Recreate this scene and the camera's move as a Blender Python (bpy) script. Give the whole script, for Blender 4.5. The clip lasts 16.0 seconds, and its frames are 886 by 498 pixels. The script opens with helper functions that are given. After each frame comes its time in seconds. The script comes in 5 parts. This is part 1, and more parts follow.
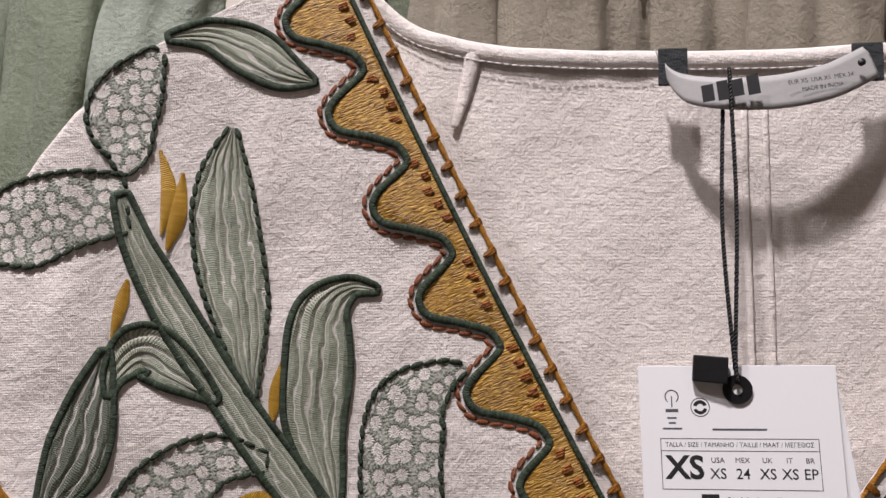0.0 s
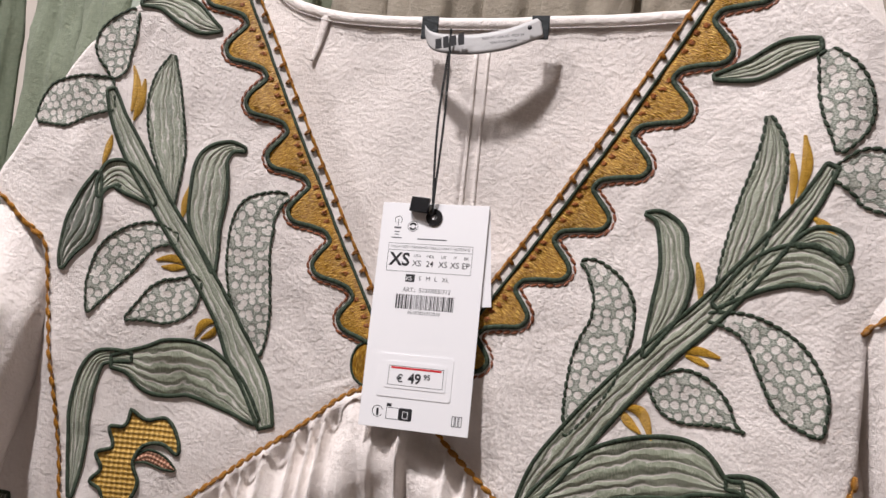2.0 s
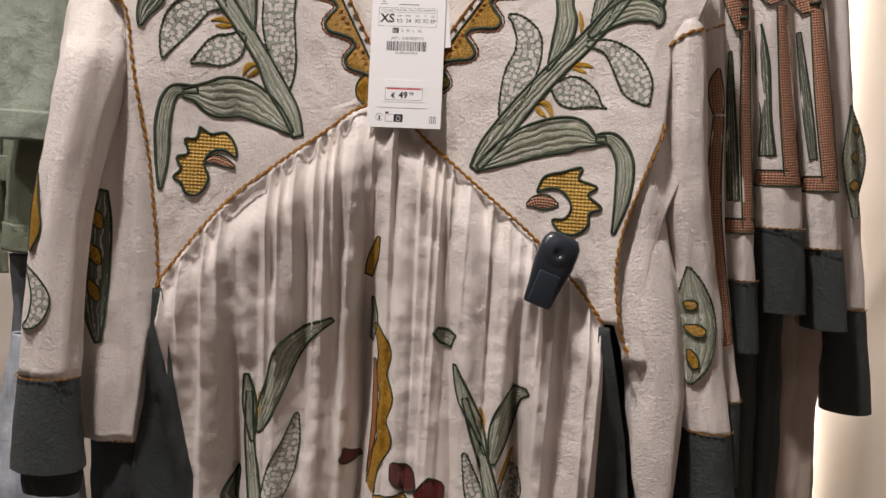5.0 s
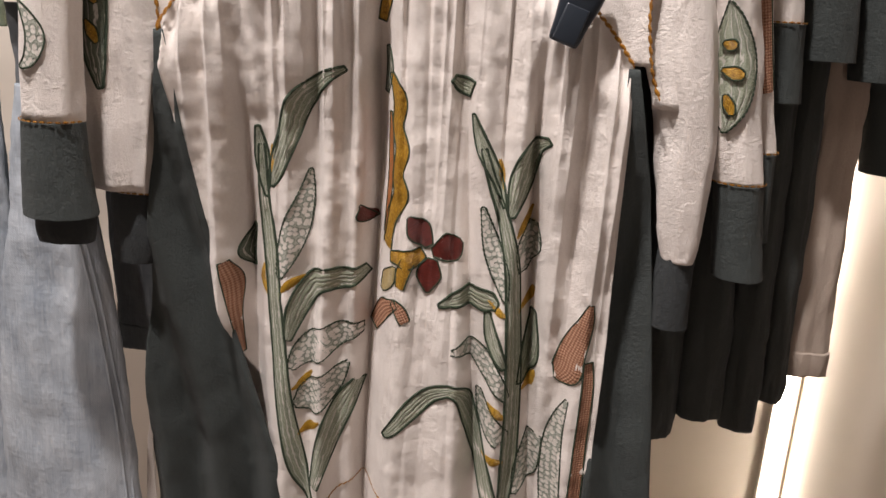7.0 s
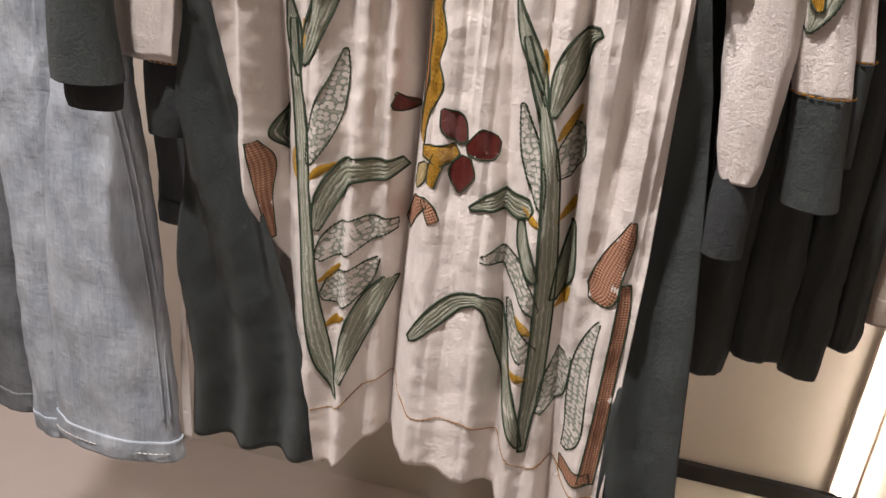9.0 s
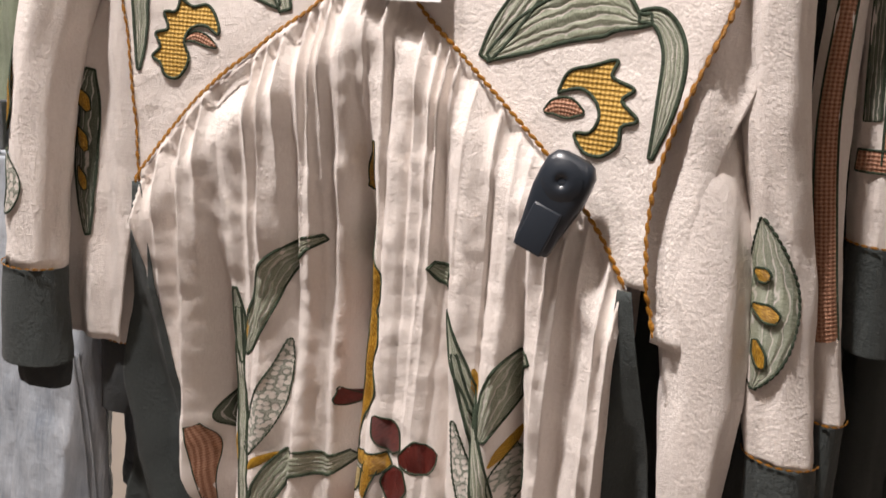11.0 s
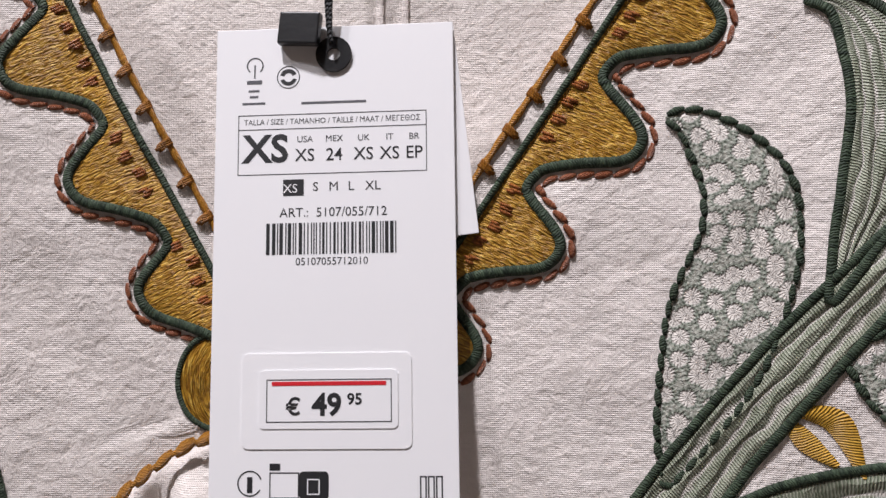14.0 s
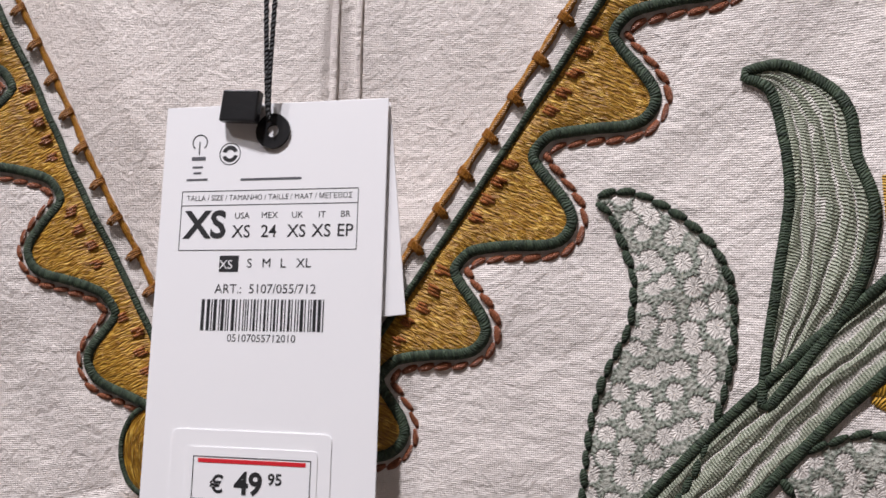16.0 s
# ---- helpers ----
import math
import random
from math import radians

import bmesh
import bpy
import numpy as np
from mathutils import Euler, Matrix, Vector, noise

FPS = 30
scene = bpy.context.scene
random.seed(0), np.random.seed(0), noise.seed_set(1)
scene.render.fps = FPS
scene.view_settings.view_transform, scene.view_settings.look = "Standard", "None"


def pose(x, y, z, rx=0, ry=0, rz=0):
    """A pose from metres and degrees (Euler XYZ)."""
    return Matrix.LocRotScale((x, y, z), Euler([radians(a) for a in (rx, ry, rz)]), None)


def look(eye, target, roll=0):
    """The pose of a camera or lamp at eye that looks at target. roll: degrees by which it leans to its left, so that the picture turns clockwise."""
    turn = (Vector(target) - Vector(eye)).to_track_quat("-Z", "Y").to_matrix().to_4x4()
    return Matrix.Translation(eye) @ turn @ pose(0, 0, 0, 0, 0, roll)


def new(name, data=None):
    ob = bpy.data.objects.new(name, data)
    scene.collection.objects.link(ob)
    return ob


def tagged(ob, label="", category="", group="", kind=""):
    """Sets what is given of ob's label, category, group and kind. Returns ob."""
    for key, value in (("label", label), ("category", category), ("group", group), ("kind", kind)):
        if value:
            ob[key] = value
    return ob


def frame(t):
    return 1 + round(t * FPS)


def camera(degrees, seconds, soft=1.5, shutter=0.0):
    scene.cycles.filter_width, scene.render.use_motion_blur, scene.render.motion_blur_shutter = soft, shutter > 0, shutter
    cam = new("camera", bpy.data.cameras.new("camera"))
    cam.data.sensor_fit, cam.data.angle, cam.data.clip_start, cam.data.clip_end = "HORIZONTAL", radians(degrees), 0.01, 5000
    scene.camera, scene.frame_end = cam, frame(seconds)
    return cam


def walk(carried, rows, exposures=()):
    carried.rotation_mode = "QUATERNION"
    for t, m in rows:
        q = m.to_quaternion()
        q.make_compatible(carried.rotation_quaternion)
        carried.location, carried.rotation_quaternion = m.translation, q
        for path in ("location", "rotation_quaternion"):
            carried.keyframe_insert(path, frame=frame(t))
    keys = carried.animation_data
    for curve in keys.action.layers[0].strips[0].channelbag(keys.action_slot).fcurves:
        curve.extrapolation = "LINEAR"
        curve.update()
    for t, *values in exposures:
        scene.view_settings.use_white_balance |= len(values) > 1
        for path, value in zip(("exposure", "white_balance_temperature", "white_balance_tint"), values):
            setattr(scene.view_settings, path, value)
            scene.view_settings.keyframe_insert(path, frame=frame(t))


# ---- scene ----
cam = camera(56.6, 16.0, shutter=0.12)
PATH = [
    (0, (-0.004, 0.007, 1.361), (-0.253, 1.982, 1.556), 0.7),
    (0.5, (0.03, -0.003, 1.355), (-0.464, 1.923, 1.564), 2.7),
    (1, (0.091, -0.041, 1.349), (-0.593, 1.835, 1.473), 4.5),
    (1.5, (0.153, -0.086, 1.327), (-0.57, 1.776, 1.428), 5.7),
    (2, (0.175, -0.133, 1.313), (-0.406, 1.779, 1.394), 5.4),
    (2.5, (0.166, -0.198, 1.314), (-0.197, 1.769, 1.323), 3.6),
    (3, (0.129, -0.279, 1.306), (-0.038, 1.713, 1.248), 2.7),
    (3.2, (0.125, -0.303, 1.302), (-0.021, 1.69, 1.214), 2.6),
    (5.3, (0.114, -0.374, 1.186), (0.034, 1.617, 1.01), 3.7),
    (5.5, (0.118, -0.373, 1.181), (0.026, 1.613, 0.964), 3.7),
    (6, (0.13, -0.369, 1.167), (0.001, 1.6, 0.837), 3.7),
    (6.5, (0.126, -0.362, 1.152), (-0.002, 1.584, 0.706), 3.6),
    (7, (0.125, -0.353, 1.135), (0.002, 1.564, 0.577), 3.6),
    (7.5, (0.134, -0.347, 1.123), (-0.009, 1.53, 0.446), 3.6),
    (8, (0.132, -0.342, 1.11), (-0.019, 1.499, 0.343), 4.0),
    (8.2, (0.132, -0.339, 1.105), (-0.036, 1.488, 0.31), 4.2),
    (10.3, (0.309, -0.222, 1.182), (-0.46, 1.481, 0.47), 7.5),
    (10.5, (0.306, -0.218, 1.191), (-0.472, 1.509, 0.547), 7.2),
    (11, (0.286, -0.19, 1.209), (-0.487, 1.601, 0.769), 6.1),
    (11.5, (0.232, -0.129, 1.238), (-0.412, 1.751, 1.014), 4.4),
    (12, (0.163, -0.061, 1.273), (-0.245, 1.893, 1.157), 1.7),
    (12.5, (0.121, 0.009, 1.292), (-0.136, 1.992, 1.267), 0.1),
    (13, (0.098, 0.051, 1.301), (-0.087, 2.043, 1.304), -0.2),
    (13.5, (0.088, 0.065, 1.299), (-0.062, 2.059, 1.316), -0.1),
    (14, (0.09, 0.068, 1.298), (-0.056, 2.062, 1.316), 0.1),
    (14.5, (0.091, 0.069, 1.301), (-0.063, 2.063, 1.305), 0.0),
    (15, (0.088, 0.07, 1.301), (-0.059, 2.065, 1.307), 0.1),
    (15.5, (0.095, 0.07, 1.304), (-0.137, 2.056, 1.309), 0.6),
    (16, (0.131, 0.078, 1.312), (-0.297, 2.03, 1.377), 1.3),
]
EXPOSURES = [(0.0, -0.50, 6250, 15), (1.0, -0.42, 6250, 14), (1.5, -0.32, 6250, 14), (2.0, -0.20, 6250, 13), (2.5, -0.10, 6300, 13), (3.0, -0.54, 6350, 13), (5.5, -0.34, 6700, 12), (6.5, -0.02, 6700, 12), (8.0, 0.32, 6500, 12), (10.5, 0.26, 6700, 12), (11.0, 0.30, 6700, 12), (11.5, 0.13, 6450, 11), (12.0, -0.15, 6250, 10), (12.5, -0.20, 6200, 11), (13.0, -0.34, 6150, 13), (14.0, -0.36, 6050, 13), (16.0, -0.38, 6050, 13)]
walk(cam, [(t, look(eye, target, roll)) for t, eye, target, roll in PATH], EXPOSURES)

# ---- light ----
world = bpy.data.worlds.new("world")
scene.world = world
world.use_nodes = True
world.node_tree.nodes["Background"].inputs[0].default_value = (1.0, 0.93, 0.86, 1)
world.node_tree.nodes["Background"].inputs[1].default_value = 0.025


def area_lamp(name, eye, target, size, power, colour):
    data = bpy.data.lights.new(name, "AREA")
    data.shape, data.size, data.energy, data.color = "DISK", size, power, colour
    ob = new(name, data)
    ob.matrix_world = look(eye, target)
    return ob


area_lamp("ceiling_spot", (-0.26, -0.30, 2.70), (0.05, 0.25, 1.15), 0.10, 41.0, (1.0, 0.945, 0.93))
area_lamp("ceiling_spot", (0.9, -0.7, 2.70), (0.3, 0.3, 1.0), 0.12, 2.0, (1.0, 0.93, 0.89))
area_lamp("ceiling_spot", (-0.9, -0.5, 2.70), (-0.1, 0.3, 1.1), 0.12, 14.0, (1.0, 0.94, 0.92))


# ---- materials ----
def material(name, rough=0.85, metal=0.0):
    m = bpy.data.materials.new(name)
    m.use_nodes = True
    nt = m.node_tree
    b = nt.nodes["Principled BSDF"]
    b.inputs["Roughness"].default_value, b.inputs["Metallic"].default_value = rough, metal
    return m, nt, b


def add(nt, kind, inputs=None, **props):
    n = nt.nodes.new(kind)
    for k, v in props.items():
        setattr(n, k, v)
    for k, v in (inputs or {}).items():
        if isinstance(v, bpy.types.NodeSocket):
            nt.links.new(v, n.inputs[k])
        else:
            n.inputs[k].default_value = v
    return n


def rgb(c):
    return (*c, 1.0)


def maths(nt, op, a, b=0.0, c=0.0):
    n = add(nt, "ShaderNodeMath", {0: a, 1: b, 2: c}, operation=op)
    return n.outputs[0]


def mixed(nt, fac, a, b, blend="MIX"):
    n = add(nt, "ShaderNodeMix", data_type="RGBA", blend_type=blend)
    for i, v in ((0, fac), (6, a), (7, b)):
        if isinstance(v, bpy.types.NodeSocket):
            nt.links.new(v, n.inputs[i])
        else:
            n.inputs[i].default_value = v
    return n.outputs[2]


def stretched(nt, source, scale):
    return add(nt, "ShaderNodeMapping", {"Vector": source, "Scale": scale}).outputs[0]


def noise_of(nt, vec, scale, detail=3.0, rough=0.55):
    return add(nt, "ShaderNodeTexNoise", {"Vector": vec, "Scale": scale, "Detail": detail, "Roughness": rough}).outputs[0]


def ranged(nt, v, a, b, c=0.0, d=1.0):
    return add(nt, "ShaderNodeMapRange", {0: v, 1: a, 2: b, 3: c, 4: d}).outputs[0]


def finish(nt, b, colour, height, strength, dist):
    if isinstance(colour, bpy.types.NodeSocket):
        nt.links.new(colour, b.inputs["Base Color"])
    else:
        b.inputs["Base Color"].default_value = colour
    bump = add(nt, "ShaderNodeBump", {"Strength": strength, "Distance": dist, "Height": height})
    nt.links.new(bump.outputs[0], b.inputs["Normal"])


def woven(name, colour, dark, thread=0.00046, crinkle=0.0010, sheen=0.15, slub=0.3, mottle=0.12):
    """Cloth with warp and weft, slubs and crinkles, in metres."""
    m, nt, b = material(name, 0.9)
    at = add(nt, "ShaderNodeTexCoord").outputs["Object"]
    warp = add(nt, "ShaderNodeTexWave", {"Vector": at, "Scale": 0.314 / thread, "Distortion": 1.4, "Detail": 2.0, "Detail Scale": 0.5}, bands_direction="X").outputs[1]
    weft = add(nt, "ShaderNodeTexWave", {"Vector": at, "Scale": 0.314 / thread, "Distortion": 1.4, "Detail": 2.0, "Detail Scale": 0.5}, bands_direction="Z").outputs[1]
    weave = maths(nt, "MULTIPLY", warp, weft)
    slubs = noise_of(nt, stretched(nt, at, (260, 300, 900)), 1.0, 3.0)
    slubs2 = noise_of(nt, stretched(nt, at, (900, 300, 260)), 1.0, 3.0)
    wide = noise_of(nt, at, 38.0, 4.0)
    fine = maths(nt, "ADD", noise_of(nt, at, 520.0, 3.0, 0.6), maths(nt, "MULTIPLY", noise_of(nt, at, 1100.0, 2.0), 0.35))
    s = maths(nt, "ADD", maths(nt, "MULTIPLY", slubs, 0.5), maths(nt, "MULTIPLY", slubs2, 0.5))
    c = mixed(nt, ranged(nt, s, 0.35, 0.65, 0.0, slub), rgb(colour), rgb(dark))
    c = mixed(nt, ranged(nt, weave, 0.0, 0.5, 0.06, 0.0), c, rgb(dark))
    c = mixed(nt, ranged(nt, wide, 0.3, 0.7, 0.0, mottle), c, rgb(tuple(v * 0.6 for v in colour)))
    bed = add(nt, "ShaderNodeTexNoise", {"Vector": at, "Scale": 95.0, "Detail": 4.0, "Roughness": 0.6, "Distortion": 1.6}).outputs[0]
    h = maths(nt, "ADD", maths(nt, "MULTIPLY", weave, 0.15), maths(nt, "ADD", maths(nt, "MULTIPLY", s, 0.16), maths(nt, "ADD", maths(nt, "MULTIPLY", fine, 0.62), maths(nt, "ADD", maths(nt, "MULTIPLY", noise_of(nt, at, 300.0, 3.0), 0.68), maths(nt, "MULTIPLY", bed, 0.85)))))
    b.inputs["Sheen Weight"].default_value = sheen
    finish(nt, b, c, h, 0.85, crinkle)
    return m


def washed(name, light, dark):
    """Stone-washed denim: twill, lengthwise streaks and faded creases, in metres."""
    m, nt, b = material(name, 0.92)
    at = add(nt, "ShaderNodeTexCoord").outputs["Object"]
    streak = noise_of(nt, stretched(nt, at, (520, 300, 26)), 1.0, 3.0, 0.6)
    cross = noise_of(nt, stretched(nt, at, (60, 60, 240)), 1.0, 3.0, 0.6)
    fade = add(nt, "ShaderNodeTexNoise", {"Vector": stretched(nt, at, (34, 34, 15)), "Scale": 1.0, "Detail": 4.0, "Roughness": 0.6}).outputs[0]
    twill = add(nt, "ShaderNodeTexWave", {"Vector": at, "Scale": 0.314 / 0.0011, "Distortion": 1.0, "Detail": 2.0}, bands_direction="DIAGONAL").outputs[1]
    mix_ = maths(nt, "ADD", maths(nt, "MULTIPLY", fade, 0.9), maths(nt, "ADD", maths(nt, "MULTIPLY", streak, 0.35), maths(nt, "MULTIPLY", cross, 0.08)))
    c = mixed(nt, ranged(nt, mix_, 0.40, 0.95), rgb(dark), rgb(light))
    c = mixed(nt, ranged(nt, twill, 0.0, 0.6, 0.22, 0.0), c, rgb(tuple(v * 0.7 for v in dark)))
    h = maths(nt, "ADD", maths(nt, "MULTIPLY", fade, 1.5), maths(nt, "ADD", maths(nt, "MULTIPLY", cross, 0.15), maths(nt, "MULTIPLY", streak, 0.2)))
    finish(nt, b, c, h, 0.8, 0.0032)
    return m


def thread(name, light, dark, pitch=0.00045, slant=0.35, gloss=0.42, pale=0.0, lines=0.75):
    """Laid threads across the run of a part: u runs along it, v across it, both in metres."""
    m, nt, b = material(name, gloss)
    uv = add(nt, "ShaderNodeUVMap").outputs[0]
    wob = noise_of(nt, uv, 300.0, 2.0)
    sep = add(nt, "ShaderNodeSeparateXYZ", {0: uv})
    u = maths(nt, "ADD", sep.outputs[0], maths(nt, "MULTIPLY", sep.outputs[1], slant))
    u = maths(nt, "ADD", u, maths(nt, "MULTIPLY", wob, 0.0009 + 0.003 * (0.75 - lines)))
    ph = maths(nt, "MULTIPLY", u, 6.2832 / pitch)
    wave = maths(nt, "MULTIPLY_ADD", maths(nt, "SINE", ph), 0.5, 0.5)
    per = noise_of(nt, stretched(nt, uv, (1.0 / (pitch * 1.6), 160, 1)), 1.0, 2.0)
    wide = noise_of(nt, uv, 120.0, 3.0)
    c = mixed(nt, ranged(nt, per, 0.32, 0.68), rgb(dark), rgb(light))
    c = mixed(nt, ranged(nt, wave, 0.0, 0.6, lines, 0.0), c, rgb(tuple(v * 0.45 for v in dark)))
    if pale:
        c = mixed(nt, ranged(nt, wide, 0.52, 0.66, 0.0, pale), c, rgb((0.62, 0.60, 0.52)))
    b.inputs["Specular IOR Level"].default_value = 0.3
    finish(nt, b, c, maths(nt, "MULTIPLY_ADD", wave, lines + 0.1, per), 0.9, 0.00045)
    return m


def corded(name, tones, cords):
    """Rows of satin stitch that run along a leaf: v runs from 0 to 1 across it, u along it in metres."""
    m, nt, b = material(name, 0.5)
    uv = add(nt, "ShaderNodeUVMap").outputs[0]
    sep = add(nt, "ShaderNodeSeparateXYZ", {0: uv})
    wob = noise_of(nt, stretched(nt, uv, (90, 4, 1)), 1.0, 2.0)
    row = maths(nt, "MULTIPLY", maths(nt, "ADD", sep.outputs[1], maths(nt, "MULTIPLY_ADD", wob, 0.34, -0.17)), float(cords))
    part_ = maths(nt, "FRACT", row)
    which = maths(nt, "FRACT", maths(nt, "MULTIPLY", maths(nt, "FLOOR", row), 0.618))
    lean = maths(nt, "MULTIPLY", part_, 0.0010)
    jitter = noise_of(nt, stretched(nt, uv, (500, 30, 1)), 1.0, 2.0)
    u = maths(nt, "ADD", maths(nt, "ADD", sep.outputs[0], lean), maths(nt, "MULTIPLY", jitter, 0.0005))
    wave = maths(nt, "MULTIPLY_ADD", maths(nt, "SINE", maths(nt, "MULTIPLY", u, 6.2832 / 0.00062)), 0.5, 0.5)
    per = noise_of(nt, stretched(nt, uv, (1100, 9, 1)), 1.0, 2.0)
    wide = noise_of(nt, stretched(nt, uv, (60, 3, 1)), 1.0, 2.0)
    ramp_ = add(nt, "ShaderNodeValToRGB", {0: maths(nt, "ADD", maths(nt, "MULTIPLY", which, 0.75), maths(nt, "MULTIPLY", wide, 0.3))})
    ramp_.color_ramp.elements[0].color, ramp_.color_ramp.elements[1].color = rgb(tones[0]), rgb(tones[2])
    ramp_.color_ramp.elements.new(0.5).color = rgb(tones[1])
    c = mixed(nt, ranged(nt, per, 0.3, 0.7, 0.0, 0.55), ramp_.outputs[0], rgb(tones[3]))
    # shade in the grooves between threads, put into the colour
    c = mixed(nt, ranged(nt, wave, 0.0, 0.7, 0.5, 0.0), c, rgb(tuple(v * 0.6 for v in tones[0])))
    # painted highlight along the crest of each thread
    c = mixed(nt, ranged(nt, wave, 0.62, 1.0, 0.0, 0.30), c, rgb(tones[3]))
    edge = maths(nt, "ABSOLUTE", maths(nt, "SUBTRACT", part_, 0.5))
    c = mixed(nt, ranged(nt, maths(nt, "ADD", edge, maths(nt, "MULTIPLY_ADD", jitter, 0.16, -0.08)), 0.37, 0.46, 0.0, 0.85), c, rgb((0.68, 0.64, 0.58)))
    h = maths(nt, "ADD", maths(nt, "MULTIPLY", wave, 0.5), maths(nt, "MULTIPLY", edge, -2.4))
    finish(nt, b, c, h, 0.9, 0.0006)
    return m


def seeded(name, light, dark):
    """Ringed knots with the cloth showing in their hearts; u and v in metres."""
    m, nt, b = material(name, 0.75)
    uv = add(nt, "ShaderNodeUVMap").outputs[0]
    wob = noise_of(nt, uv, 420.0, 2.0)
    moved = add(nt, "ShaderNodeVectorMath", {0: uv, 1: maths(nt, "MULTIPLY", wob, 0.0011)}, operation="ADD").outputs[0]
    v = add(nt, "ShaderNodeTexVoronoi", {"Vector": moved, "Scale": 235.0, "Randomness": 0.62}, voronoi_dimensions="2D")
    d = v.outputs["Distance"]
    away = add(nt, "ShaderNodeSeparateXYZ", {0: add(nt, "ShaderNodeVectorMath", {0: moved, 1: v.outputs["Position"]}, operation="SUBTRACT").outputs[0]})
    hairs = noise_of(nt, uv, 1700.0, 3.0)
    spoke = maths(nt, "SINE", maths(nt, "MULTIPLY_ADD", maths(nt, "ARCTAN2", away.outputs[1], away.outputs[0]), 14.0, maths(nt, "MULTIPLY", hairs, 5.0)))
    rim = ranged(nt, maths(nt, "ADD", maths(nt, "ADD", d, maths(nt, "MULTIPLY", spoke, 0.02)), maths(nt, "MULTIPLY_ADD", hairs, 0.24, -0.12)), 0.36, 0.47)
    gap = ranged(nt, maths(nt, "ADD", d, maths(nt, "MULTIPLY", hairs, 0.2)), 0.62, 0.80, 0.0, 0.45)
    thread_c = mixed(nt, ranged(nt, maths(nt, "MULTIPLY_ADD", spoke, 0.12, hairs), 0.32, 0.7), rgb(dark), rgb(light))
    thread_c = mixed(nt, gap, thread_c, rgb((0.66, 0.63, 0.56)))
    c = mixed(nt, rim, rgb((0.74, 0.69, 0.63)), thread_c)
    h = maths(nt, "ADD", rim, maths(nt, "ADD", maths(nt, "MULTIPLY", spoke, 0.1), maths(nt, "MULTIPLY", hairs, 0.8)))
    finish(nt, b, c, h, 0.9, 0.0006)
    return m


def long_and_short(name, light, mid, dark):
    """Long and short stitch: fine threads laid side by side, u along them, v across, in metres."""
    m, nt, b = material(name, 0.42)
    uv = add(nt, "ShaderNodeUVMap").outputs[0]
    bend = maths(nt, "MULTIPLY", noise_of(nt, uv, 260.0, 2.0), 0.0011)
    moved = add(nt, "ShaderNodeVectorMath", {0: uv, 1: bend}, operation="ADD").outputs[0]
    strand = noise_of(nt, stretched(nt, moved, (340, 2500, 1)), 1.0, 2.0, 0.5)
    tone = noise_of(nt, stretched(nt, moved, (520, 1500, 1)), 1.0, 1.0)
    wide = noise_of(nt, uv, 110.0, 2.0)
    c = mixed(nt, ranged(nt, strand, 0.36, 0.56), rgb(dark), rgb(mid))
    c = mixed(nt, ranged(nt, strand, 0.55, 0.68), c, rgb(light))
    c = mixed(nt, ranged(nt, maths(nt, "ADD", tone, maths(nt, "MULTIPLY", wide, 0.4)), 0.62, 0.85, 0.0, 0.45), c, rgb(dark))
    b.inputs["Specular IOR Level"].default_value = 0.35
    finish(nt, b, c, maths(nt, "MULTIPLY_ADD", strand, 1.6, tone), 1.0, 0.0007)
    return m


def basket(name, light, dark, pitch=0.0021):
    """Basket stitch: small squares of laid thread, turned by turns; u and v in metres."""
    m, nt, b = material(name, 0.6)
    uv = add(nt, "ShaderNodeUVMap").outputs[0]
    wob = maths(nt, "MULTIPLY", noise_of(nt, uv, 300.0, 2.0), 0.0008)
    sep = add(nt, "ShaderNodeSeparateXYZ", {0: uv})
    u, v = maths(nt, "ADD", sep.outputs[0], wob), maths(nt, "ADD", sep.outputs[1], wob)
    k = 3.1416 / pitch
    sq = maths(nt, "MULTIPLY", maths(nt, "SINE", maths(nt, "MULTIPLY", maths(nt, "ADD", u, v), k)), maths(nt, "SINE", maths(nt, "MULTIPLY", maths(nt, "SUBTRACT", u, v), k)))
    lines_u = maths(nt, "SINE", maths(nt, "MULTIPLY", u, 6.2832 / 0.0005))
    grain = noise_of(nt, uv, 1500.0, 3.0)
    c = mixed(nt, ranged(nt, maths(nt, "MULTIPLY_ADD", grain, 0.9, maths(nt, "MULTIPLY_ADD", sq, 0.55, -0.45)), -0.45, 0.55), rgb(dark), rgb(light))
    c = mixed(nt, ranged(nt, lines_u, 0.2, 1.0, 0.0, 0.25), c, rgb(tuple(q * 0.6 for q in dark)))
    b.inputs["Specular IOR Level"].default_value = 0.25
    finish(nt, b, c, maths(nt, "MULTIPLY_ADD", sq, 0.8, grain), 0.9, 0.0006)
    return m


def plain(name, colour, rough=0.5, metal=0.0, grain=60.0, vary=0.08, bump=0.0002):
    m, nt, b = material(name, rough, metal)
    at = add(nt, "ShaderNodeTexCoord").outputs["Object"]
    n = noise_of(nt, at, grain, 5.0)
    w = noise_of(nt, at, grain * 0.06, 3.0)
    c = mixed(nt, ranged(nt, n, 0.3, 0.7, 0.0, vary), rgb(colour), rgb(tuple(v * 0.7 for v in colour)))
    c = mixed(nt, ranged(nt, w, 0.35, 0.65, 0.0, vary), c, rgb(tuple(min(1, v * 1.15) for v in colour)))
    finish(nt, b, c, n, 0.5, bump)
    return m


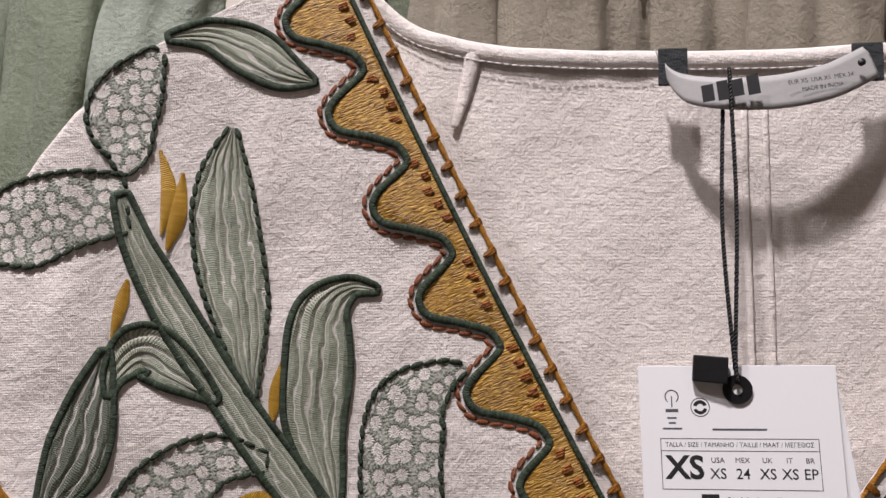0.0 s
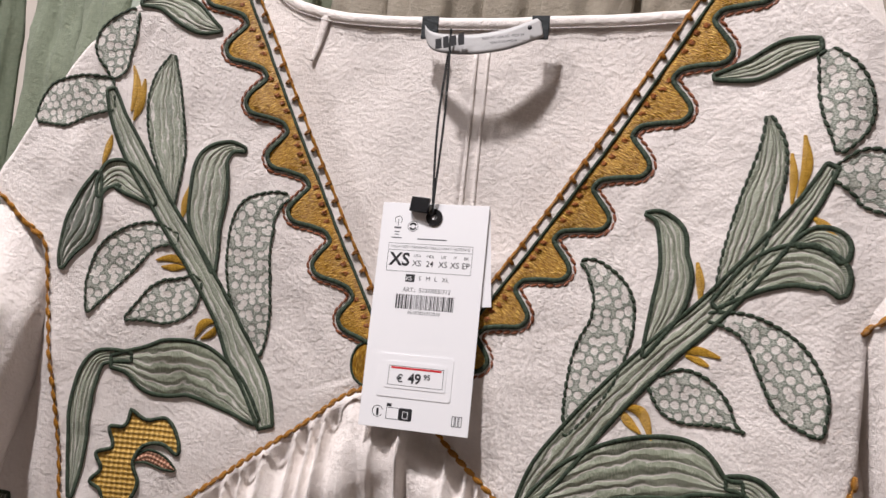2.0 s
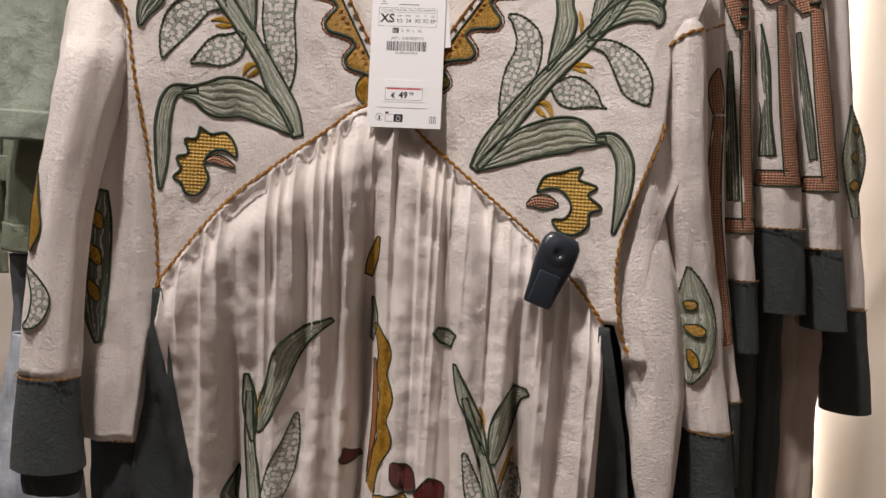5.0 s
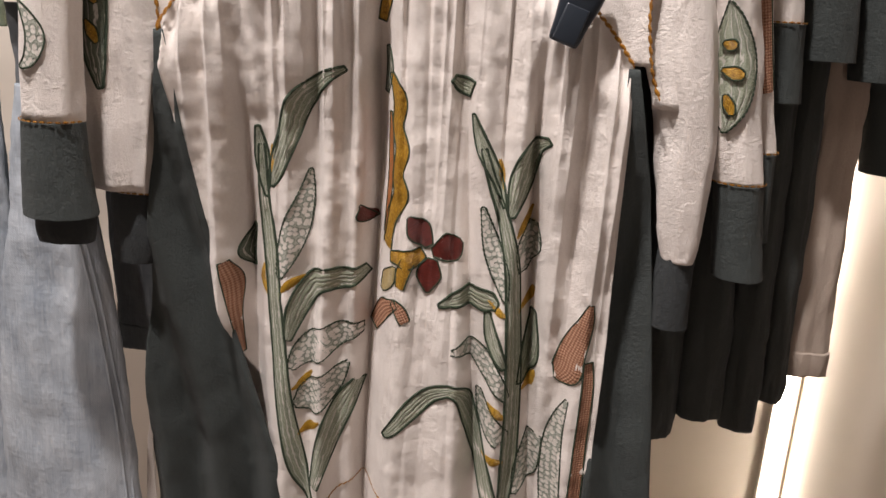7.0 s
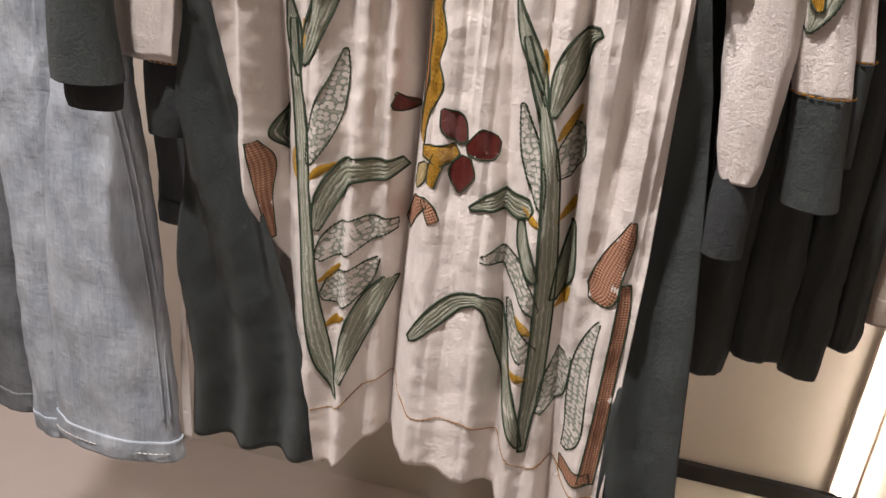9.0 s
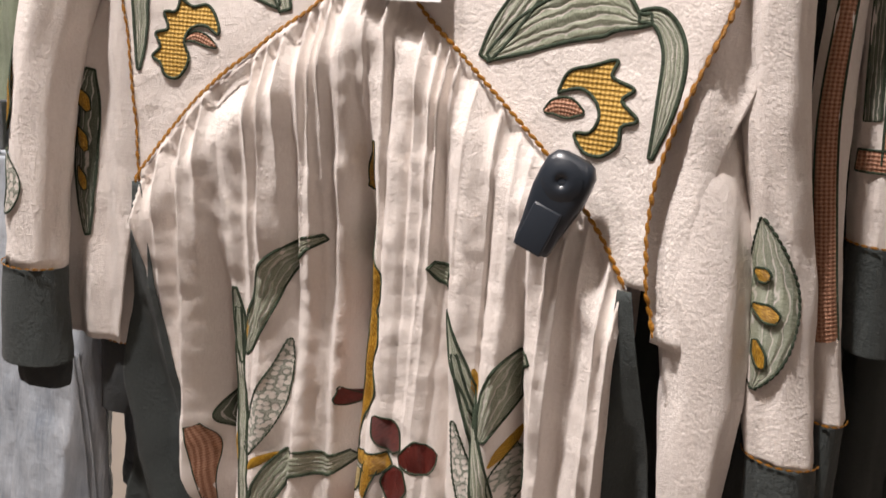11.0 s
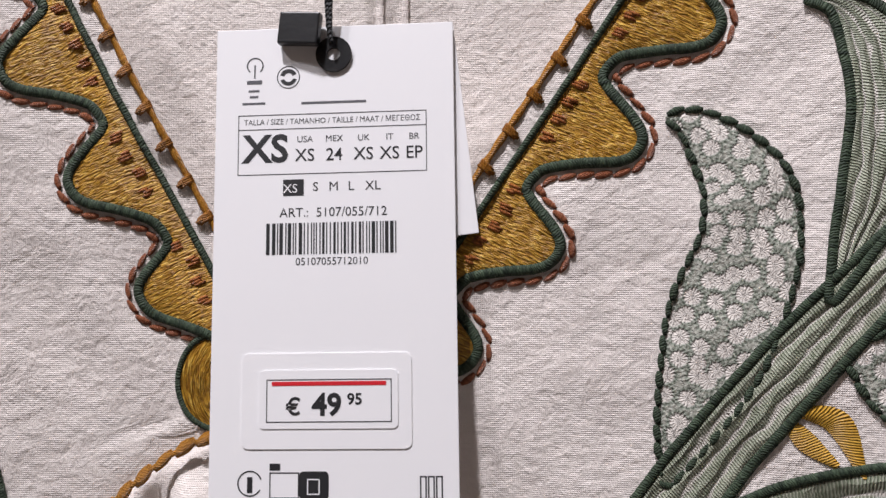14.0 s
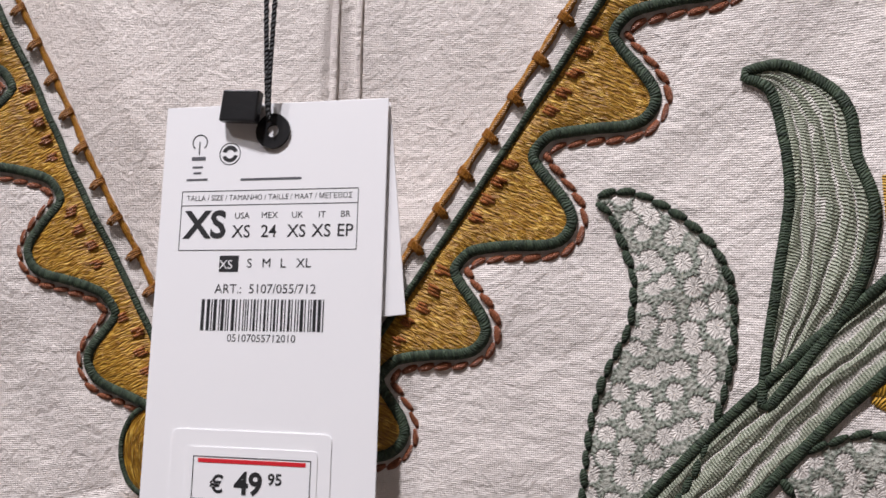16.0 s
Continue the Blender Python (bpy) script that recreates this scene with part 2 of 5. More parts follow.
GREEN_TONES = [(0.085, 0.115, 0.060), (0.21, 0.25, 0.155), (0.38, 0.41, 0.30), (0.60, 0.60, 0.49)]
M = {
    "cream": woven("cream_cloth", (0.85, 0.785, 0.735), (0.68, 0.60, 0.545)),
    "inner": woven("cream_lining", (0.83, 0.765, 0.715), (0.60, 0.53, 0.475), slub=0.4),
    "slate": woven("slate_cloth", (0.050, 0.060, 0.058), (0.028, 0.034, 0.034), sheen=0.05),
    "olive": woven("olive_linen", (0.23, 0.26, 0.18), (0.15, 0.18, 0.12), slub=0.7, sheen=0.05),
    "sage": woven("sage_linen", (0.36, 0.40, 0.33), (0.26, 0.30, 0.24), slub=0.6, sheen=0.05),
    "khaki": woven("khaki_cloth", (0.30, 0.26, 0.20), (0.22, 0.19, 0.14), sheen=0.05),
    "black": woven("black_cloth", (0.036, 0.041, 0.043), (0.020, 0.024, 0.025), sheen=0.03),
    "charcoal": woven("charcoal_cloth", (0.052, 0.058, 0.054), (0.032, 0.037, 0.035), sheen=0.05),
    "beige": woven("beige_cloth", (0.52, 0.43, 0.36), (0.43, 0.35, 0.28), sheen=0.05),
    "denim": washed("pale_denim", (0.58, 0.62, 0.66), (0.25, 0.29, 0.34)),
    "greydenim": washed("grey_denim", (0.20, 0.21, 0.22), (0.09, 0.10, 0.11)),
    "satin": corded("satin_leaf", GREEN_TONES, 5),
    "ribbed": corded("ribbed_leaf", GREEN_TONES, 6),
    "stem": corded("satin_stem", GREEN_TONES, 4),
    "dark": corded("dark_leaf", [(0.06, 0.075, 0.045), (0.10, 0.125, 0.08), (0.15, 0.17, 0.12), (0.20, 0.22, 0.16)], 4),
    "seed": seeded("seed_stitch", (0.40, 0.43, 0.36), (0.095, 0.12, 0.085)),
    "gold": long_and_short("gold_thread", (0.82, 0.54, 0.11), (0.53, 0.285, 0.027), (0.24, 0.105, 0.010)),
    "bud": thread("bud_thread", (0.72, 0.43, 0.06), (0.50, 0.26, 0.02), pitch=0.0006, slant=0.5),
    "rust": thread("rust_thread", (0.56, 0.21, 0.055), (0.33, 0.10, 0.028), slant=0.6, lines=0.4),
    "maroon": thread("maroon_thread", (0.22, 0.035, 0.025), (0.11, 0.018, 0.014), slant=0.9, lines=0.5),
    "pink": basket("terracotta_thread", (0.62, 0.36, 0.24), (0.24, 0.095, 0.05)),
    "goldbasket": basket("mustard_basket", (0.80, 0.53, 0.16), (0.36, 0.19, 0.02), 0.0026),
    "straw": thread("straw_thread", (0.66, 0.52, 0.26), (0.46, 0.33, 0.13), slant=0.5),
    "pine": thread("pine_thread", (0.060, 0.088, 0.052), (0.014, 0.024, 0.014), pitch=0.0006, slant=0.2, gloss=0.7, lines=0.22),
    "brown": thread("brown_thread", (0.44, 0.16, 0.075), (0.23, 0.07, 0.03), pitch=0.0005, slant=0.8, lines=0.4),
    "orange": thread("orange_thread", (0.70, 0.33, 0.04), (0.46, 0.18, 0.015), pitch=0.0005, slant=0.8),
    "amber": thread("amber_thread", (0.56, 0.24, 0.03), (0.33, 0.115, 0.012), pitch=0.0005, slant=0.8),
    "paper": plain("white_card", (0.86, 0.855, 0.86), 0.55, vary=0.02, bump=0.00003),
    "ink": plain("black_ink", (0.02, 0.02, 0.022), 0.5),
    "greyink": plain("grey_ink", (0.10, 0.10, 0.11), 0.5),
    "red": plain("red_ink", (0.62, 0.02, 0.03), 0.45),
    "plastic": plain("slate_plastic", (0.022, 0.028, 0.037), 0.30, grain=400.0, bump=0.00005),
    "blackplastic": plain("black_plastic", (0.010, 0.010, 0.011), 0.35, grain=300.0),
    "cord": thread("black_cord", (0.018, 0.018, 0.018), (0.008, 0.008, 0.008), pitch=0.0011, slant=0.8, gloss=0.6),
    "labelcloth": plain("grey_satin", (0.37, 0.36, 0.35), 0.55, grain=500.0),
    "ribbon": plain("white_ribbon", (0.70, 0.67, 0.65), 0.7, grain=500.0),
    # the wall plaster made darker, for less fill light from unseen walls
    "low_bounce": plain("low_bounce_plaster", (0.36, 0.32, 0.28), 0.8, grain=14.0, vary=0.06),
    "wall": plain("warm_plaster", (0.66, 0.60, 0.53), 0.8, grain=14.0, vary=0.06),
    "floor": plain("screed_floor", (0.45, 0.39, 0.36), 0.5, grain=9.0, vary=0.15),
    "plinth": plain("travertine", (0.62, 0.56, 0.47), 0.5, grain=30.0, vary=0.3),
    "steel": plain("dark_steel", (0.03, 0.03, 0.032), 0.4, 0.6),
}
lit, nt_, b_ = material("light_strip")
b_.inputs["Emission Color"].default_value, b_.inputs["Emission Strength"].default_value = (1.0, 0.90, 0.78, 1), 16.0
M["lit"] = lit


# ---- building helpers ----
def thing(name, at, label, category, group="", kind=""):
    ob = new(name)
    ob.empty_display_size = 0.05
    ob.location = at
    return tagged(ob, label, category, group, kind)


def origin_of(ob):
    return Vector(ob.location) if ob.type == "EMPTY" else Vector((0, 0, 0))


def part(name, bm, mat, parent=None, label="", thick=0.0, smooth=True):
    me = bpy.data.meshes.new(name)
    for f in bm.faces:
        f.smooth = smooth
    bm.to_mesh(me)
    bm.free()
    me.materials.append(M[mat] if isinstance(mat, str) else mat)
    ob = new(name, me)
    if parent:
        ob.parent = parent
        ob.matrix_parent_inverse = Matrix.Translation(-origin_of(parent))
    if label:
        ob["label"] = label
    if thick:
        s = ob.modifiers.new("thickness", "SOLIDIFY")
        s.thickness, s.offset = abs(thick), 1.0 if thick < 0 else -1.0
    return ob


def spline(pts, n):
    """n points a span along a Catmull-Rom curve."""
    out = []
    for i in range(len(pts) - 1):
        p0, p1, p2, p3 = (pts[max(0, i - 1)], pts[i], pts[i + 1], pts[min(len(pts) - 1, i + 2)])
        for k in range(n):
            t = k / n
            out.append(tuple(0.5 * (2 * b + (c - a) * t + (2 * a - 5 * b + 4 * c - d) * t * t + (3 * b - a - 3 * c + d) * t ** 3)
                             for a, b, c, d in zip(p0, p1, p2, p3)))
    out.append(tuple(pts[-1]))
    return out


def even(path, step):
    """The path again, in even steps."""
    out, left = [Vector(path[0])], step
    for a, b in zip(path, path[1:]):
        a, b = Vector(a), Vector(b)
        d = (b - a).length
        while d > 1e-9 and left <= d:
            a = a + (b - a) * (left / d)
            out.append(a.copy())
            d -= left
            left = step
        left -= d
    return out


def grid(cols, rows, at, wrap=False, uv=None):
    bm = bmesh.new()
    lay = bm.loops.layers.uv.new("UVMap") if uv else None
    vs = [[bm.verts.new(at(i, j)) for i in range(cols)] for j in range(rows)]
    for j in range(rows - 1):
        for i in range(cols if wrap else cols - 1):
            k = (i + 1) % cols
            f = bm.faces.new((vs[j][i], vs[j][k], vs[j + 1][k], vs[j + 1][i]))
            if uv:
                for lp, (a, b) in zip(f.loops, ((i, j), (i + 1, j), (i + 1, j + 1), (i, j + 1))):
                    lp[lay].uv = uv(a, b)
    return bm


def tube(path, radius, sides=6, closed=False, flat=1.0, bm=None):
    """A cord along 3D points. u runs along it, v round it, in metres."""
    own = bm is None
    bm = bm or bmesh.new()
    lay = bm.loops.layers.uv.verify()
    n = len(path)
    rings, run = [], 0.0
    lens = []
    for i, p in enumerate(path):
        p = Vector(p)
        a = Vector(path[i - 1] if (i or closed) else path[0])
        b = Vector(path[(i + 1) % n] if (i < n - 1 or closed) else path[-1])
        d = (b - a).normalized() if (b - a).length > 1e-9 else Vector((1, 0, 0))
        up = Vector((0, -1, 0)) if abs(d.y) < 0.9 else Vector((1, 0, 0))
        s = d.cross(up).normalized()
        up = s.cross(d).normalized()
        r = radius(i / max(1, n - 1)) if callable(radius) else radius
        rings.append([bm.verts.new(p + s * r * math.cos(k * 2 * math.pi / sides) + up * r * flat * math.sin(k * 2 * math.pi / sides)) for k in range(sides)])
        if i:
            run += (p - Vector(path[i - 1])).length
        lens.append(run)
    r0 = radius(0.5) if callable(radius) else radius
    for i in range(n if closed else n - 1):
        q = (i + 1) % n
        u0, u1 = lens[i], lens[q] if q else run + (Vector(path[0]) - Vector(path[-1])).length
        for k in range(sides):
            f = bm.faces.new((rings[i][k], rings[i][(k + 1) % sides], rings[q][(k + 1) % sides], rings[q][k]))
            v0, v1 = k * 6.28 * r0 / sides, (k + 1) * 6.28 * r0 / sides
            for lp, c in zip(f.loops, ((u0, v0), (u0, v1), (u1, v1), (u1, v0))):
                lp[lay].uv = c
    if not closed:
        bm.faces.new(rings[0][::-1])
        bm.faces.new(rings[-1])
    return bm


def dashes(path, length, gap, radius, bm=None, twist=0.0):
    """Running stitches: short plump cords along a path."""
    bm = bm or bmesh.new()
    pts = even(path, length / 4)
    per = 4 + round(gap / (length / 4))
    i = 0
    while i + 4 < len(pts):
        seg = pts[i:i + 5]
        d = (seg[-1] - seg[0])
        side = Vector((-d.z, 0, d.x)).normalized() * twist
        seg = [p + side * (k - 2) / 2 for k, p in enumerate(seg)]
        r = radius * random.uniform(0.85, 1.15)
        tube(seg, lambda t, r=r: r * (0.35 + 0.65 * math.sin(math.pi * min(1, max(0, 0.06 + 0.88 * t)))), 6, False, 0.55, bm)
        i += per
    return bm


def row_of(ob):
    return tagged(ob, kind="stuff")


def box(lo, hi, bevel=0.0):
    bm = bmesh.new()
    bmesh.ops.create_cube(bm, size=1.0)
    for v in bm.verts:
        v.co = Vector([(a + b) / 2 + c * (b - a) for a, b, c in zip(lo, hi, v.co)])
    if bevel:
        bmesh.ops.bevel(bm, geom=bm.edges[:], offset=bevel, segments=2, affect="EDGES", profile=0.6)
    return bm


def lettering(name, text, size, m, mat, parent, align="CENTER", squeeze=1.0, bold=0.0):
    """Writing as a flat mesh, in the x-y plane of m."""
    cu = bpy.data.curves.new(name, "FONT")
    cu.body, cu.size, cu.align_x, cu.align_y, cu.resolution_u, cu.offset = text, size, align, "CENTER", 3, bold
    tmp = bpy.data.objects.new(name, cu)
    scene.collection.objects.link(tmp)
    me = bpy.data.meshes.new_from_object(tmp.evaluated_get(bpy.context.evaluated_depsgraph_get()))
    bpy.data.objects.remove(tmp)
    me.transform(m @ Matrix.Diagonal((squeeze, 1, 1, 1)))
    me.materials.clear()
    me.materials.append(M[mat])
    ob = new(name, me)
    ob.parent = parent
    ob.matrix_parent_inverse = Matrix.Translation(-origin_of(parent))
    return ob


# ---- the room ----
def setting(name, bm, mat, label):
    return tagged(part(name, bm, mat, None, smooth=False), label, name.split("_")[0], kind="structure")


setting("floor", box((-3, -3.5, -0.1), (3, 1.3, 0.0)), "floor", "grey brown screed floor of the shop")
setting("ceiling", box((-3, -3.5, 2.8), (3, 1.3, 2.9)), "wall", "plain warm white shop ceiling")
setting("wall_north", box((-3, 1.0, 0.0), (3, 1.1, 2.8)), "wall", "warm white plaster wall behind the clothes rail")
# unseen walls, coloured darker than the north wall to weaken the bounced light
setting("wall_south", box((-3, -3.5, 0.0), (3, -3.4, 2.8)), "low_bounce", "unseen wall opposite the rail, darkened to cut bounce light")
setting("wall_west", box((-3.0, -3.4, 0.0), (-2.9, 1.0, 2.8)), "low_bounce", "unseen side wall, darkened to cut bounce light")
setting("wall_east", box((2.9, -3.4, 0.0), (3.0, 1.0, 2.8)), "low_bounce", "unseen side wall, darkened to cut bounce light")
pillar = setting("wall_pier", box((0.675, 0.55, 0.0), (1.4, 1.0, 2.8), 0.004), "wall", "warm beige plaster pier beside the lit niche")
plinth = thing("display_plinth", (0.55, 0.8, 0), "low travertine plinth with a black steel edge", "plinth")
part("slab", box((0.2, 0.45, 0.0), (0.674, 0.998, 0.195), 0.003), "plinth", plinth, smooth=False)
part("edge_strip", box((0.2, 0.985, 0.196), (0.660, 0.998, 0.228), 0.001), "steel", plinth, "black steel edge strip", smooth=False)
part("edge_strip", box((0.661, 0.5, 0.196), (0.674, 0.998, 0.228), 0.001), "steel", plinth, "black steel edge strip", smooth=False)
niche = thing("light_strip", (0.66, 0.98, 0.32), "bright vertical light strip set in the wall", "light")
part("diffuser", box((0.635, 0.975, 0.24), (0.660, 0.985, 2.4), 0.003), "lit", niche, smooth=False)
part("channel", box((0.628, 0.986, 0.235), (0.667, 0.998, 2.41), 0.001), "wall", niche, smooth=False)


def hang_rail(y, z, x0, x1):
    r = thing("clothes_rail", (0, y, z), "dark steel clothes rail fixed between walls", "rail")
    part("bar", tube([(x0, y, z), (x1, y, z)], 0.011, 12), "steel", r)
    for x in (x0, x1):
        part("post", tube([(x, y, z + 0.02), (x, y, 0.0)], 0.012, 12), "steel", r)
    return r


hang_rail(0.40, 1.66, -1.1, 1.5)


# ---- the dress: its surface ----
X0 = 0.045


def ramp(a, b, x):
    t = min(1.0, max(0.0, (x - a) / (b - a)))
    return t * t * (3 - 2 * t)


def lerp_table(table, v):
    """Linear lookup in a short table of (key, value), in rising keys."""
    if v <= table[0][0]:
        return table[0][1]
    for (a, p), (b, q) in zip(table, table[1:]):
        if v <= b:
            return p + (q - p) * (v - a) / (b - a)
    return table[-1][1]


SEAM_L = [(1.110, -0.124), (1.124, -0.116), (1.175, -0.0785), (1.210, -0.039), (1.235, -0.007), (1.254, 0.017), (1.262, 0.045)]
SEAM_R = [(1.104, 0.211), (1.130, 0.1915), (1.165, 0.156), (1.183, 0.134), (1.214, 0.0945), (1.238, 0.065), (1.262, 0.045)]
SEAM_X = [(x, z) for z, x in SEAM_L] + [(x, z) for z, x in reversed(SEAM_R[:-1])]
FOLDS = [  # x at the seam, at mid height, at the hem; depth; half width
    (0.0250, 0.0268, 0.0214, 0.052, 0.0080),
    (-0.0750, -0.0707, -0.0639, 0.034, 0.0080),
    (0.0880, 0.1050, 0.1280, 0.030, 0.0080),
    (0.1410, 0.1579, 0.1749, 0.036, 0.0080),
    (-0.0400, -0.0349, -0.0205, 0.005, 0.0120),
    (0.0550, 0.0638, 0.0749, 0.006, 0.0130),
    (0.1850, 0.1916, 0.1980, 0.006, 0.0100),
    (-0.1000, -0.0970, -0.0881, 0.008, 0.0070),
]

rf = random.Random(5)
for k in range(22):  # lesser folds, uneven
    x = -0.112 + 0.0146 * k + rf.uniform(-0.004, 0.004)
    FOLDS.append((x, x + rf.uniform(-0.003, 0.006), x + rf.uniform(-0.004, 0.012), rf.uniform(0.003, 0.009), rf.uniform(0.0030, 0.0060)))


def base_y(x, z):
    return 0.257 - min(0.034, 1.0 * (x - X0) ** 2)


HANG = [(-0.125, 0.24), (-0.09, 0.252), (-0.035, 0.274), (0, 0.28), (0.045, 0.271), (0.065, 0.262), (0.1, 0.26), (0.13, 0.253), (0.16, 0.256), (0.205, 0.254), (0.225, 0.248)]


def hang_y(x, z):
    """Depth of the skirt without its folds: it falls back from the seam."""
    k = ramp(0.02, 0.22, max(0.0, lerp_table(SEAM_X, x) - z))
    return base_y(x, z) * (1 - k) + lerp_table(HANG, x) * k


def skirt_y(x, z):
    """Depth of the gathered skirt: large folds, with fine gathers under the seam."""
    drop = max(0.0, lerp_table(SEAM_X, x) - z)
    y = hang_y(x, z) - 0.014 * ramp(0.0, 0.045, drop)
    k = ramp(0.0, 0.07, drop)
    t = min(1.0, drop / 0.5)
    for top, mid, hem, depth, half in FOLDS:
        c = top + (mid - top) * min(1, 2 * t) + (hem - mid) * max(0, 2 * t - 1)
        w = half * (1 + 0.5 * t)
        kk = k
        if depth < 0.0125:
            depth *= 1 - 0.65 * t
        else:
            kk = ramp(0.0, 0.24, drop)
        y += depth * kk * math.exp(-abs((x - c) / w) ** 1.35)
    fine = math.exp(-drop / 0.10) * ramp(0.0, 0.012, drop)
    s = x * 440 + 4.0 * math.sin(x * 61 + 1.0) + 2.2 * math.sin(x * 149) + 5 * drop * math.sin(x * 83)
    y += 0.0050 * fine * (abs(math.sin(s * 0.5)) ** 0.7 * 2 - 1)
    y += 0.0055 * math.sin(x * 175 + 1.3 * math.sin(x * 40) + 1.5 * drop) * ramp(0.02, 0.15, drop)
    y += 0.0015 * math.sin(x * 210 + 2.0 * math.sin(x * 33) + 2 * drop) * ramp(0.03, 0.2, drop)
    return y


def front_y(x, z):
    return skirt_y(x, z) if z < lerp_table(SEAM_X, x) else base_y(x, z)

VL = [(1.2620, 0.0450), (1.3056, 0.0227), (1.3315, 0.0086), (1.3575, -0.0052), (1.3837, -0.0188), (1.4101, -0.0320), (1.4366, -0.0449), (1.4632, -0.0576), (1.4899, -0.0702)]
VR = [(1.2620, 0.0450), (1.2959, 0.0690), (1.3230, 0.0877), (1.3503, 0.1061), (1.3778, 0.1242), (1.4055, 0.1419), (1.4335, 0.1592), (1.4616, 0.1763), (1.4899, 0.1932)]
ARM_L = [(1.110, -0.1225), (1.16, -0.127), (1.204, -0.131), (1.251, -0.140), (1.300, -0.149), (1.318, -0.156), (1.338, -0.1915), (1.352, -0.1865), (1.384, -0.166),
         (1.422, -0.138), (1.444, -0.118), (1.460, -0.094), (1.490, -0.0705)]
ARM_R = [(1.084, 0.229), (1.104, 0.2222), (1.120, 0.2190), (1.139, 0.2165), (1.162, 0.2170), (1.186, 0.2215), (1.214, 0.2300), (1.240, 0.2390), (1.253, 0.2420), (1.309, 0.2425), (1.322, 0.258), (1.350, 0.268), (1.397, 0.262), (1.420, 0.251),
         (1.446, 0.226), (1.465, 0.208), (1.490, 0.1935)]
EDGE_L = [(0.6244, -0.0308), (0.7011, -0.0368), (0.7648, -0.0504), (0.8966, -0.0891), (0.9992, -0.1063), (1.1100, -0.1225)]
EDGE_R = [(0.6242, 0.2220), (0.7482, 0.2158), (0.8979, 0.2162), (1.0197, 0.2127), (1.1040, 0.2105)]
OUT_L = [(0.6184, -0.1532), (0.7616, -0.1563), (0.8639, -0.1497), (0.9995, -0.1345), (1.0833, -0.1247), (1.1100, -0.1235)]
OUT_R = [(0.6113, 0.2816), (0.6631, 0.2743), (0.8560, 0.2546), (1.0196, 0.2314), (1.1000, 0.2130), (1.1060, 0.2115)]
HEM = [(-0.0349, 0.6410), (-0.0165, 0.6414), (0.0064, 0.6656), (0.0331, 0.6736), (0.0829, 0.6749), (0.1130, 0.6735), (0.1461, 0.6428), (0.1832, 0.6353), (0.2230, 0.6200)]


def crease(x, z):
    v = 0.0016 * noise.noise(Vector((x * 42, z * 30, 0.3))) + 0.0008 * noise.noise(Vector((x * 110, z * 90, 4.1)))
    pull = math.exp(-((z - 1.275) / 0.02) ** 2 - ((x + 0.005) / 0.03) ** 2)
    return v - 0.0009 * pull * math.sin(x * 260 + z * 90)


def cloth_y(x, z):
    return front_y(x, z) + crease(x, z)


def on(x, z, lift=0.0, surface=cloth_y):
    return Vector((x, surface(x, z) - lift, z))


dress = thing("embroidered_dress", (0.05, 0.27, 1.49), "cream cotton dress with botanical embroidery and gathered skirt on the rail", "dress")


def panel(name, z0, z1, left, right, mat, surface, cols=70, rows=90, label="", thick=0.0009, parent=None):
    def at(i, j):
        z = z0 + (z1 - z0) * j / (rows - 1)
        a, b = left(z), right(z)
        x = a + (b - a) * i / (cols - 1)
        return (x, surface(x, z), z)
    return part(name, grid(cols, rows, at), mat, parent or dress, label, thick)


panel("front_panel", 1.111, 1.490, lambda z: lerp_table(ARM_L, z), lambda z: min(lerp_table(VL, z) if z > 1.262 else 9, lerp_table(SEAM_L, z) if z < 1.262 else 9),
      "cream", lambda x, z: base_y(x, z) + crease(x, z), label="cream bodice panel with wrap neckline")
panel("front_panel", 1.106, 1.490, lambda z: max(lerp_table(VR, z) if z > 1.262 else -9, lerp_table(SEAM_R, z) if z < 1.262 else -9), lambda z: lerp_table(ARM_R, z),
      "cream", lambda x, z: base_y(x, z) + crease(x, z), label="cream bodice panel with wrap neckline")


def skirt_at(i, j, cols=440, rows=150):
    s, t = i / (cols - 1), j / (rows - 1)
    x = -0.1225 + (0.2105 + 0.1225) * s
    top = lerp_table(SEAM_X, x) + 0.0005
    for _ in range(3):
        z = lerp_table(HEM, x) + (top - lerp_table(HEM, x)) * t
        a, b = lerp_table(EDGE_L, z), lerp_table(EDGE_R, z)
        x = a + (b - a) * s
    rumple = 0.0004 * noise.noise(Vector((x * 130, z * 75, 2.2))) + 0.0004 * noise.noise(Vector((x * 60, z * 210, 7.7)))
    return (x, skirt_y(x, z) + crease(x, z) * 1.4 + rumple, z)


part("gathered_skirt", grid(440, 150, skirt_at), "cream", dress, "cream gathered skirt panel", 0.0008)


def side_y(x, z, edge):
    d = abs(x - edge)
    return hang_y(edge, z) - 0.003 + 0.008 * math.sin(d * 130 + z * 5 + 2.0 * math.sin(z * 9)) * ramp(1.1, 0.95, z) + 0.35 * max(0, d - 0.05) * 0.2 + crease(x, z)


panel("side_panel", 0.636, 1.110, lambda z: lerp_table(OUT_L, z) - 0.002, lambda z: lerp_table(EDGE_L, z) + 0.004, "slate",
      lambda x, z: side_y(x, z, lerp_table(EDGE_L, z)), 50, 90, "slate grey side panel")
panel("side_panel", 0.630, 1.104, lambda z: lerp_table(EDGE_R, z) - 0.004, lambda z: lerp_table(OUT_R, z) + 0.002, "slate",
      lambda x, z: side_y(x, z, lerp_table(EDGE_R, z)), 40, 90, "slate grey side panel")


